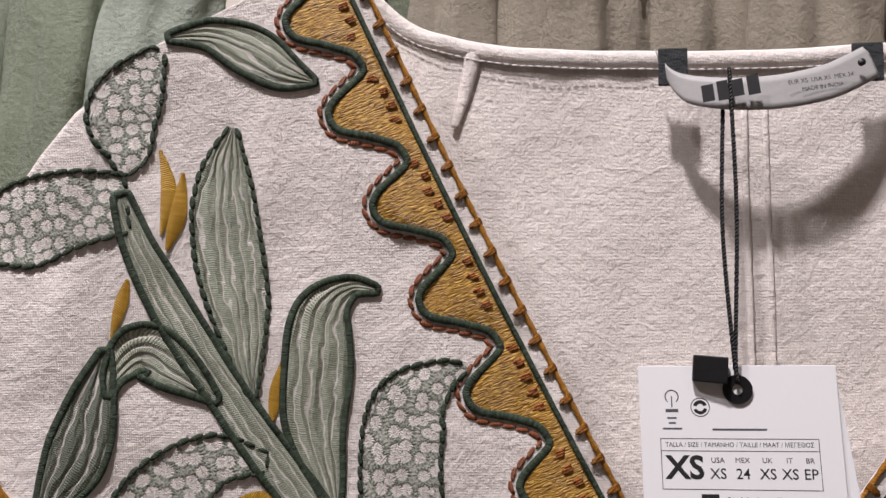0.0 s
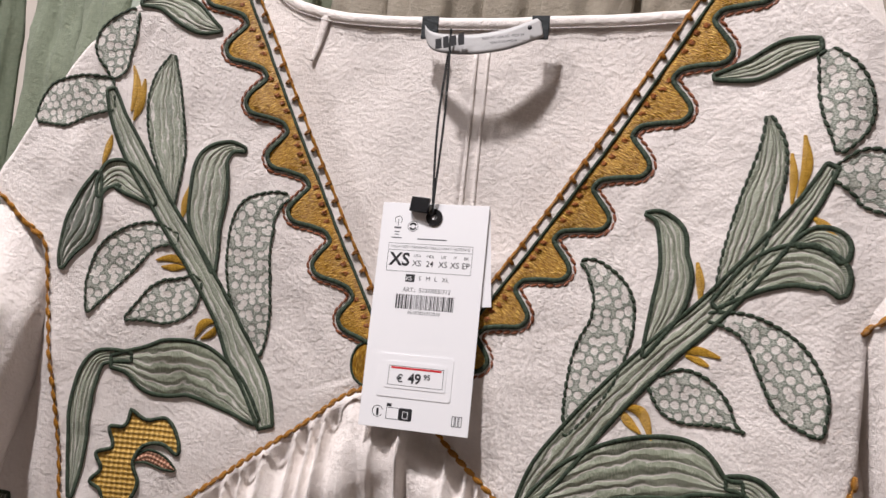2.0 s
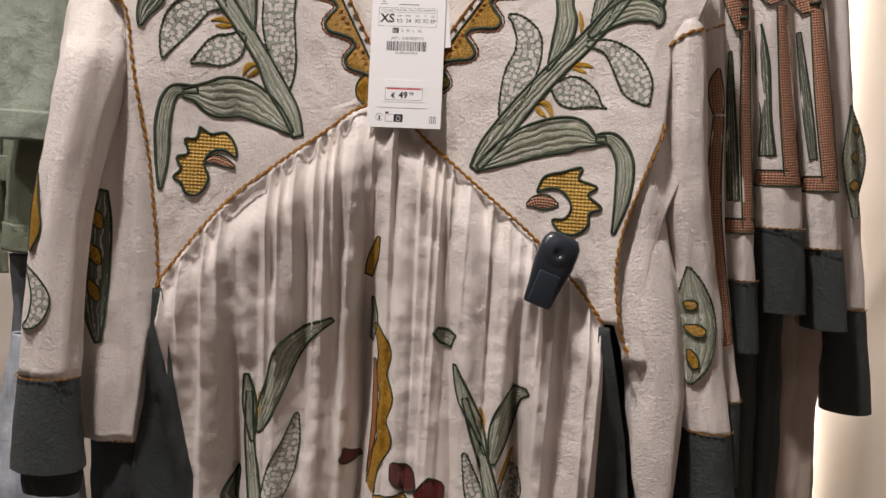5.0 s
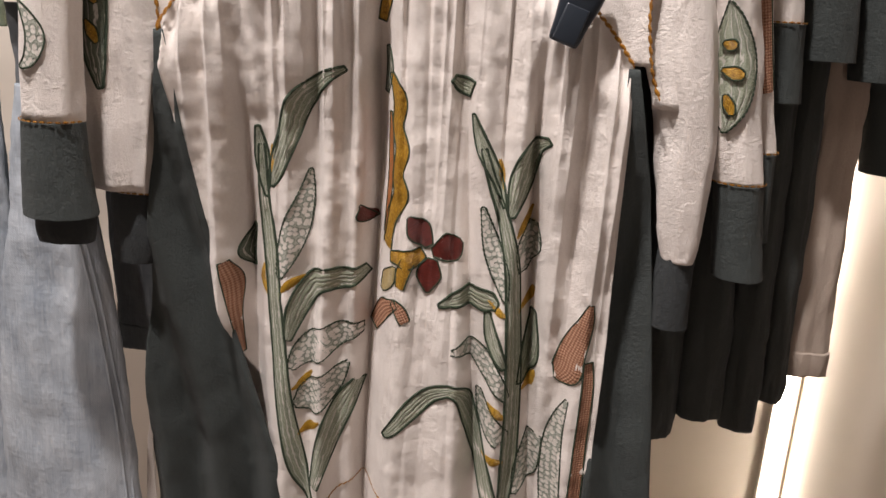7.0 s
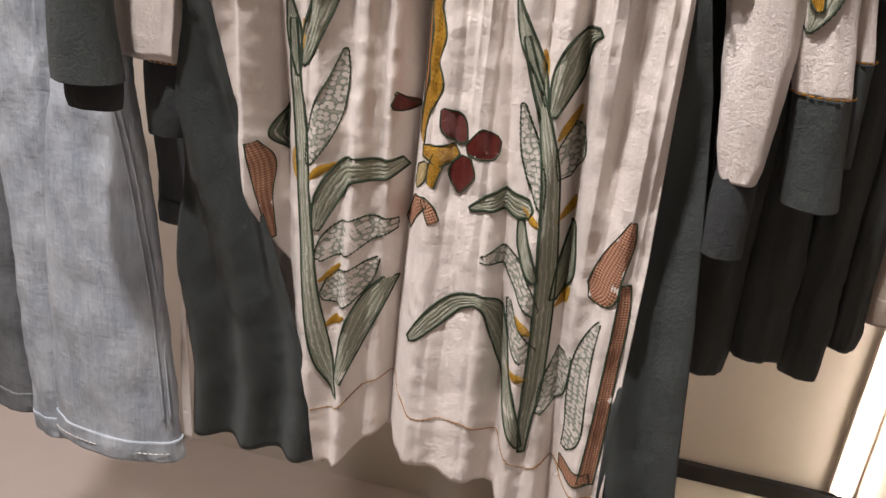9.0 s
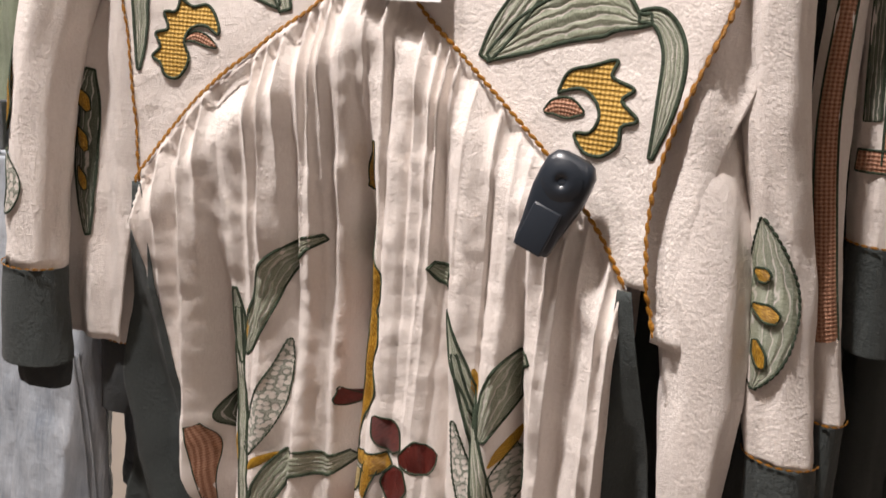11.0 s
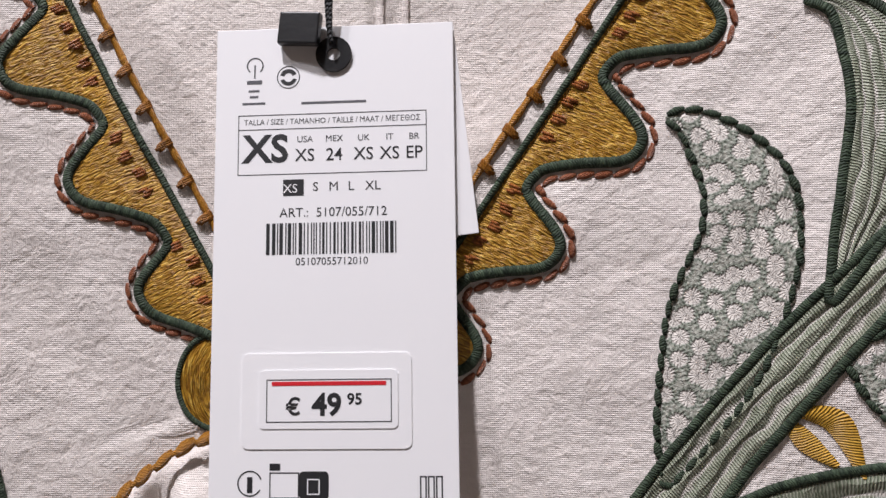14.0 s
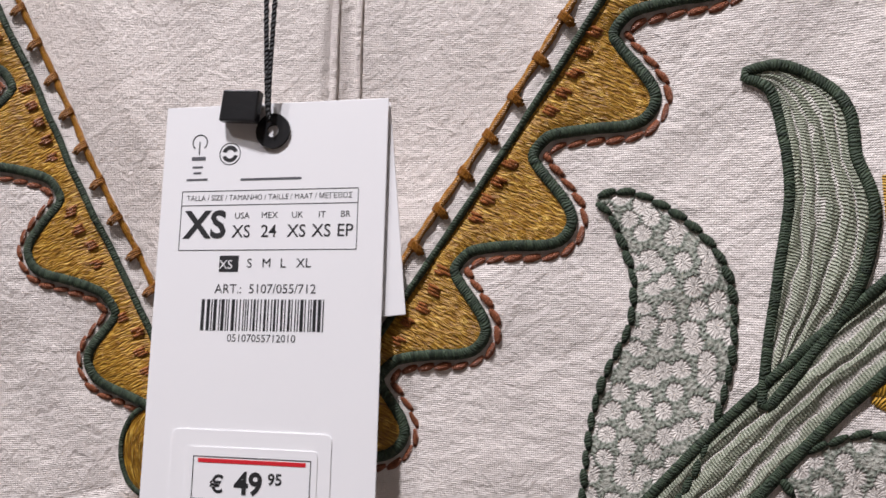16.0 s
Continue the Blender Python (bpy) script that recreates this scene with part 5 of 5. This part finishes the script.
cb.transform(Matrix.Translation((0.0205, -0.0012, 0)) @ pose(0, 0, 0, 0, -8, -6))
tag_part("clip", cb, "blackplastic", "black plastic cord clip")
for dx, top in ((-0.0016, (0.0490, 0.2590, 1.4290)), (0.0012, (0.0503, 0.2555, 1.4400))):
    end = tag_m @ Vector((0.0278, -0.0056, 0.0022))
    knot = tag_m @ Vector((0.0272 + dx * 0.2, 0.0030, 0.0030))
    t3 = Vector(top)
    path = [tuple(v) for v in (t3, t3 + (knot - t3) * 0.5 + Vector((dx, 0.0, 0)), knot, end)]
    part("cord", tube(even(spline(path, 20), 0.0011), lambda t: 0.00062 + 0.0001 * math.sin(t * 260), 6), "cord", tag, "black twisted cord")

# ---- security tag ----
sec = thing("security_tag", (0.168, 0.232, 1.143), "slate plastic security tag clamped on the bodice seam", "security tag")
sec_m = pose(0.1680, 0.2210, 1.1430, 90, 0, 0) @ pose(0, 0, 0, -4, 0, -19) @ Matrix.Scale(0.86, 4)


def sec_at(i, j, cols=40):
    prof = [(0.0, 0.42, 0.2), (0.03, 0.75, 0.6), (0.12, 0.96, 0.92), (0.25, 1.0, 1.0), (0.42, 1.0, 1.0), (0.55, 0.93, 0.92), (0.75, 0.80, 0.72), (0.93, 0.74, 0.52), (0.99, 0.68, 0.42), (1.0, 0.55, 0.3)]
    t, w, h = prof[j]
    a = 2 * math.pi * i / cols
    c, s = math.cos(a), math.sin(a)
    n = 3.2
    k = (abs(c) ** n + abs(s) ** n) ** (-1 / n)
    return (0.0168 * w * k * c, 0.033 - 0.064 * t, 0.0085 * h * k * s)


body = grid(40, 10, sec_at, wrap=True)
for loop in (body.verts[:40], body.verts[-40:]):
    body.faces.new(loop)
body.verts.ensure_lookup_table()
bmesh.ops.recalc_face_normals(body, faces=body.faces[:])
body.transform(sec_m)
part("shell", body, "plastic", sec, "slate plastic shell")


def dome_at(i, j):
    a, t = 2 * math.pi * i / 32, j / 9
    r = 0.0125 * (1 - t)
    return (r * math.cos(a), 0.016 + r * math.sin(a) * 1.05, 0.0080 + 0.0022 * math.sin(min(1, t * 1.6) * math.pi / 2) - 0.0030 * ramp(0.55, 1.0, t))


dm = grid(32, 10, dome_at, wrap=True)
dm.transform(sec_m)
part("dished_dome", dm, "plastic", sec, "dished round boss")
wd = box((-0.0095, -0.031, 0.0060), (0.0095, -0.002, 0.0088), 0.0014)
wd.transform(sec_m @ pose(0, 0, 0.0, -3, 0, 0))
part("wedge", wd, "plastic", sec, "sloping grip")


# ---- the next dresses on the rail ----
def frame_motif(parent, front, arch, bar, foot, leaf):
    """Terracotta arch on a framed bar with a green leaf inside, as embroidered on the sleeves."""
    raised = lambda x, z: front(x, z) - 0.0012
    a = stitched("arch", "pink", arch, parent, front, rim=False, label="terracotta arched motif")
    stitched("band", "pink", bar, parent, front, rim=False, label="terracotta woven stitch band")
    if foot:
        stitched("band", "pink", foot, parent, front, rim=False, label="terracotta woven stitch band")
        ticks = bmesh.new()
        x, z, w = arch[-2]
        for k in range(3):
            zz = z + 0.7 - 0.75 * k
            tube([on((x + w * (0.15 + 0.28 * h)) / 100, (zz + 0.05 * h) / 100, 0, raised) for h in range(4)], 0.0016, 6, False, 0.6, ticks)
        row_of(part("tick", ticks, "pine", a, "dark green ticks"))
    if leaf:
        stitched("strip", "dark", leaf, parent, front, rim=False, label="dark green leaf strip")


def next_dress(rings, cuff, seed, motif, seam_ring=None, group="dresses behind"):
    top = rings[0]
    d = thing("embroidered_dress", (top[0] / 100, top[1] / 100, top[2] / 100), "cream embroidered dress hanging behind, sleeve and slate cuff showing", "dress", group)
    s, f = sleeve(d, rings, cuff, seed)
    sh = cloth_tube("bodice", [(top[0] - 9, top[1] + 7, top[2] + 4, 3.0, 1.5), (top[0] - 6, top[1] + 7, top[2] - 2, 6.5, 1.7), (top[0] - 7, top[1] + 7, top[2] - 30, 7.0, 1.8)],
                    "cream", d, "cream bodice", seed + 3, 4, 0.04)
    cloth_tube("skirt_side", [(top[0] - 7, top[1] + 7.4, top[2] - 27, 7.0, 1.8), (top[0] - 7, top[1] + 7.4, top[2] - 45, 7.4, 2.0), (top[0] - 7, top[1] + 7.4, top[2] - 62, 7.8, 2.2)],
               "slate", d, "slate grey skirt panel", seed + 5, 5, 0.05)
    if motif == "edge":
        x = rings[-1][0]
        stitched("leaf", "satin", [(x - 1.2, 129.0, 0.3), (x - 0.6, 124.5, 1.3), (x - 0.3, 119.5, 0.3)], s, f, rim=True, label="grey green half medallion")
        for z in (127.0, 124.6, 122.2):
            stitched("petal", "gold", [(x - 1.2, z, 0.15), (x - 0.7, z, 0.5), (x - 0.2, z, 0.3)], s, lambda a, b, f=f: f(a, b) - 0.0016)
    else:
        frame_motif(s, f, *motif)
        x0, y0, z0, rx, ry = seam_ring
        arc = [Vector(((x0 + rx * 1.06 * math.cos(a)) / 100, (y0 + ry * 1.1 * math.sin(a)) / 100, (z0 + 0.5 * math.cos(a)) / 100)) for a in np.linspace(math.pi, 2 * math.pi, 24)]
        row_of(part("shoulder_stitching", dashes(arc, 0.0055, 0.0006, 0.0010, twist=0.0005), "orange", s, "orange seam stitching"))
    return d


def shifted(x, y, z0, zc, w, lean, top=144.0, cuff=7.0):
    rings = [(x - lean * (top - zc) - 1.0, y + 0.5, top, 1.1, 1.5), (x - lean * (top - zc - 6), y, top - 6, 1.5, 1.8), (x - lean * 14, y, zc + 14, w * 0.86, 1.9), (x, y, zc, w, 2.0)]
    cf = [(x, y, zc, w + 0.1, 2.1), (x + lean * cuff * 0.5, y, zc - cuff * 0.5, w + 0.15, 2.15), (x + lean * cuff, y, zc - cuff, w + 0.2, 2.2)]
    return rings, cf


next_dress([(26.6, 27.0, 143, 1.0, 1.2), (27.9, 27.0, 133, 1.0, 1.4), (28.6, 27.0, 127, 0.95, 1.5), (29.3, 27.0, 118, 1.0, 1.5), (30.75, 27.0, 109, 0.95, 1.5), (31.7, 27.0, 104.8, 0.9, 1.5)],
           [(31.7, 27.0, 104.8, 0.95, 1.6), (31.9, 27.0, 101.5, 0.95, 1.6), (32.1, 27.0, 98.2, 0.95, 1.6)], 1.1,
           ([(28.45, 129.9, 0.1), (28.35, 129.0, 0.45), (28.5, 127.8, 0.55), (28.7, 126.6, 0.4)], [(28.75, 126.4, 0.4), (28.95, 120.0, 0.5), (30.0, 113.5, 0.55), (30.85, 109.2, 0.6)], None, None), (27.9, 27.0, 132.9, 1.0, 1.4))
next_dress([(28.0, 29.0, 148, 1.2, 1.5), (28.7, 29.0, 142, 1.5, 1.9), (29.95, 29.0, 132, 1.65, 1.9), (31.8, 29.0, 118, 1.35, 1.9), (32.35, 29.0, 114, 1.25, 1.9)],
           [(32.35, 29.0, 114, 1.35, 2.0), (32.7, 29.0, 111.2, 1.35, 2.0), (33.05, 29.0, 108.4, 1.35, 2.0)], 1.9,
           ([(30.15, 138.9, 0.1), (29.85, 137.7, 0.5), (29.7, 136.2, 0.95), (29.95, 134.8, 0.9), (30.35, 133.2, 0.5)], [(30.75, 133.2, 0.42), (31.3, 126.0, 0.48), (32.2, 118.2, 0.5)],
            [(30.6, 118.3, 0.55), (32.8, 118.4, 0.55)], [(29.6, 131.5, 0.1), (30.2, 126.0, 0.32), (30.9, 120.3, 0.38)]), (28.7, 29.0, 142, 1.5, 1.9))
next_dress([(30.9, 30.5, 151, 1.3, 1.5), (31.85, 30.5, 144.5, 1.55, 1.9), (32.8, 30.5, 136.5, 1.55, 1.9), (35.0, 30.5, 122, 1.9, 1.9), (35.5, 30.5, 118.2, 1.95, 1.9)],
           [(35.5, 30.5, 118.2, 2.05, 2.0), (35.9, 30.5, 115, 2.0, 2.0), (36.35, 30.5, 111.5, 2.0, 2.0)], 2.6,
           ([(33.5, 142.7, 0.1), (33.0, 141.0, 0.55), (32.7, 138.8, 1.0), (32.75, 137.2, 1.3), (33.3, 135.8, 0.7)], [(33.75, 135.6, 0.5), (35.0, 127.6, 0.8), (35.85, 122.5, 0.85)],
            [(33.2, 122.2, 0.6), (36.8, 122.3, 0.6)], [(32.2, 134.0, 0.1), (32.7, 131.0, 0.38), (33.3, 127.0, 0.3), (33.7, 124.0, 0.5)]), (31.85, 30.5, 144.5, 1.55, 1.9))
next_dress([(34.4, 32.5, 152, 1.2, 1.5), (35.3, 32.5, 146, 1.35, 1.9), (36.6, 32.5, 137, 1.6, 1.9), (39.1, 32.5, 122, 1.6, 1.9), (39.85, 32.5, 116.7, 1.65, 1.9)],
           [(39.85, 32.5, 116.7, 1.75, 2.0), (40.4, 32.5, 113.4, 1.75, 2.0), (40.9, 32.5, 110.1, 1.75, 2.0)], 3.4,
           ([(36.6, 143.5, 0.1), (36.15, 141.5, 0.55), (36.0, 139.0, 0.95), (36.25, 137.0, 1.1), (36.6, 135.6, 0.6)], [(37.1, 135.8, 0.55), (38.3, 129.0, 0.75), (39.6, 122.3, 0.8)],
            [(37.6, 122.0, 0.6), (40.5, 122.1, 0.6)], [(36.0, 134.0, 0.12), (37.2, 128.0, 0.28), (38.0, 124.0, 0.24)]), (35.3, 32.5, 146, 1.35, 1.9))
r, c = shifted(43.6, 36.0, 0, 111.5, 1.9, 0.14, 148, 9.0)
next_dress(r, c, 4.4, "edge")

inner = thing("embroidered_dress", (-0.13, 0.27, 1.30), "cream embroidered dress hanging behind with black cuff", "dress", "dresses behind")
s3, f3 = sleeve(inner, [(-13.2, 26.2, 138.0, 2.0, 1.0), (-14.2, 25.8, 124.0, 2.6, 1.2), (-14.1, 25.4, 110.0, 2.7, 1.3), (-15.0, 25.2, 98.6, 2.3, 1.3)],
                [(-15.0, 25.2, 98.6, 2.35, 1.35), (-15.2, 25.2, 95.5, 2.2, 1.4), (-15.6, 25.2, 93.0, 1.7, 1.3)], 5.1, "black")
stitched("leaf", "dark", [(-16.6, 118.0, 0.25), (-17.0, 115.5, 0.95), (-17.2, 112.0, 1.2), (-17.0, 108.8, 0.85), (-16.6, 106.6, 0.2)], s3, underarm_y, rim=False, label="dark green medallion")
for z in (116.0, 113.3, 110.6):
    stitched("petal", "gold", [(-17.4, z + 0.7, 0.14), (-17.0, z, 0.46), (-16.6, z - 0.8, 0.18)], s3, lambda x, zz: underarm_y(x, zz) - 0.0015)
cloth_tube("lower_cuff", [(-19.2, 21.4, 98.0, 2.2, 1.5), (-19.2, 21.4, 96.4, 2.2, 1.5), (-19.2, 21.4, 95.4, 2.0, 1.4)], "black", inner, "black inner cuff", 0.4)


# ---- trousers, jeans and shirts around ----
def hanging(name, rings, mat, label, category, seed, folds=4, depth=0.07, group="", wrinkle=0.003):
    t = thing(name, tuple(v / 100 for v in rings[0][:3]), label, category, group)
    cloth_tube("cloth", rings, mat, t, "", seed, folds, depth, wrinkle, 0.0012, 72, 70)
    x, y, z, rx, ry = rings[-1]
    cloth_tube("hem", [(x, y, z + 2.2, rx + 0.08, ry + 0.08), (x, y, z + 1.0, rx + 0.1, ry + 0.1), (x, y, z - 0.05, rx + 0.08, ry + 0.08)], mat, t, "", seed + (z + 1) * 0.0, folds, depth, wrinkle, 0.0016, 72, 8)
    return t


for k, (x, zb, y, w) in enumerate(((27.6, 78.8, 32.0, 1.9), (31.3, 80.6, 32.4, 1.95), (35.1, 79.7, 32.8, 1.6), (37.5, 82.4, 33.4, 1.3))):
    hanging("trousers", [(x - 2.0, y, 128, w, 1.5), (x - 1.2, y, 110, w + 0.1, 1.8), (x - 0.4, y, 92, w + 0.1, 1.8), (x, y, zb + 1.2, w, 1.7), (x, y, zb, w - 0.25, 1.4)], "charcoal", "charcoal cotton trousers leg hanging on the rail", "trousers", k * 1.7, 3, 0.07, "dark trousers")
hanging("trousers", [(38.5, 34.5, 130, 2.0, 1.3), (39.6, 34.5, 108, 2.0, 1.3), (40.4, 34.5, 84.6, 1.95, 1.3)], "beige", "beige straight trousers hanging on the rail", "trousers", 2.2)
jeans = hanging("jeans", [(-22.5, 27.0, 106, 3.0, 1.4), (-23.0, 26.5, 98, 3.4, 1.5), (-23.0, 26.0, 84, 5.2, 1.7), (-22.5, 25.6, 61.5, 6.6, 1.9)], "denim", "pale washed blue denim jeans with raw seams", "jeans", 0.6, 3, 0.04)
jf = tube_front([(-23.0, 26.5, 98, 3.4, 1.5), (-23.0, 26.0, 84, 5.2, 1.7), (-22.5, 25.6, 61.5, 6.6, 1.9)])
for dx in (0.0, 0.45):
    part("side_seam", tube([on(x / 100, z / 100, 0.001, jf) for x, z in spline([(-20.7 + dx, 96.0), (-19.2 + dx, 88.0), (-17.9 + dx, 78.0), (-17.0 + dx, 66.0)], 14)], 0.0013, 6, False, 0.6), "denim", jeans, "raised side seam")
row_of(part("hem_edge", dashes([on(x / 100, 0.625, 0.001, jf) for x in np.linspace(-28.6, -16.4, 30)], 0.004, 0.001, 0.0008), "ribbon", jeans, "pale hem stitching"))
hanging("jeans", [(-30.5, 28.0, 110, 2.2, 1.6), (-30.5, 28.0, 90, 3.2, 1.6), (-30.0, 27.6, 60, 3.0, 1.8)], "denim", "pale washed denim jeans leg", "jeans", 1.6, 3, 0.05)
for k, x in enumerate((-36.5, -42.5, -49.0)):
    hanging("jeans", [(x, 30.0 + k, 114, 2.8, 1.6), (x - 0.2, 30.0 + k, 96, 3.3, 1.7), (x, 30.0 + k, 60, 3.6, 1.8)], ("greydenim", "denim", "greydenim")[k], ("dark grey", "pale washed", "dark grey")[k] + " denim jeans hanging on the rail", "jeans", 7.0 + k, 3, 0.06)
hanging("jeans", [(-16.5, 30.0, 112, 3.0, 1.4), (-16.5, 30.0, 98, 3.6, 1.4), (-15.6, 30.0, 83.5, 4.0, 1.4)], "greydenim", "dark grey denim shorts with frayed hem", "jeans", 3.1, 3, 0.03)
hanging("jeans", [(-25.5, 30.5, 112, 2.6, 1.4), (-25.0, 30.5, 100, 2.6, 1.4), (-25.5, 30.5, 80, 3.0, 1.4)], "greydenim", "dark grey denim jeans", "jeans", 3.9, 3, 0.05)
hanging("shirt", [(-20.8, 34.0, 160, 2.2, 1.6), (-20.5, 33.0, 148, 2.6, 1.9), (-21.5, 32.0, 136, 2.9, 2.0), (-24.0, 30.0, 124, 3.2, 2.0), (-24.5, 29.0, 112.5, 3.0, 2.0)], "olive", "olive green linen shirt on the rail", "shirt", 1.1, 5, 0.10)
hanging("shirt", [(-15.5, 33.0, 160, 2.6, 1.6), (-16.6, 33.0, 150, 2.7, 1.8), (-18.0, 32.6, 140, 2.6, 2.0), (-20.5, 31.0, 126, 2.8, 2.0)], "sage", "pale sage green linen shirt on the rail", "shirt", 2.3, 4, 0.08)
hanging("shirt", [(-24.5, 27.0, 134, 2.6, 1.8), (-24.3, 26.6, 127, 3.0, 1.9), (-24.0, 26.4, 121.5, 3.0, 2.0)], "sage", "sage green shirt sleeve with turned hem", "shirt", 4.0, 4, 0.06)
for k, x in enumerate((-33.5, -40.0, -47.0)):
    hanging("shirt", [(x, 34.0 + 2 * k, 162, 3.0, 2.0), (x - 0.5, 33.0 + 2 * k, 146, 3.8, 2.2), (x - 0.8, 33.0 + 2 * k, 110, 4.2, 2.2)], ("olive", "sage", "olive")[k], ("olive", "sage", "olive")[k] + " green linen shirt on the rail", "shirt", 6.0 + k, 6, 0.12)
hanging("shirt", [(-27.0, 38.0, 162, 3.4, 2.0), (-27.5, 38.0, 140, 4.0, 2.0), (-29.0, 38.0, 114, 4.4, 2.0)], "olive", "dark olive shirt on the rail", "shirt", 5.0, 5, 0.10)
hanging("shirt", [(-25.5, 35.5, 162, 3.0, 2.0), (-26.0, 35.0, 146, 3.4, 2.2), (-28.0, 34.0, 118, 4.0, 2.2)], "olive", "olive green linen shirt on the rail", "shirt", 8.3, 6, 0.12)
for k, (x, mat) in enumerate(((-10.0, "olive"), (-4.5, "khaki"), (0.5, "khaki"), (5.5, "khaki"), (10.0, "khaki"), (15.0, "khaki"), (21.0, "beige"), (27.0, "khaki"))):
    hanging("shirt", [(x, 36.0 + k % 2, 162, 2.6, 2.0), (x + 0.3, 36.0 + k % 2, 150, 3.2, 2.2), (x, 36.0 + k % 2, 120, 3.4, 2.2)], mat, {"olive": "olive", "khaki": "khaki brown", "beige": "warm beige", "cream": "cream"}[mat] + " garment hanging on the rail behind", "garment", k * 1.3, 5, 0.12, "garments behind")
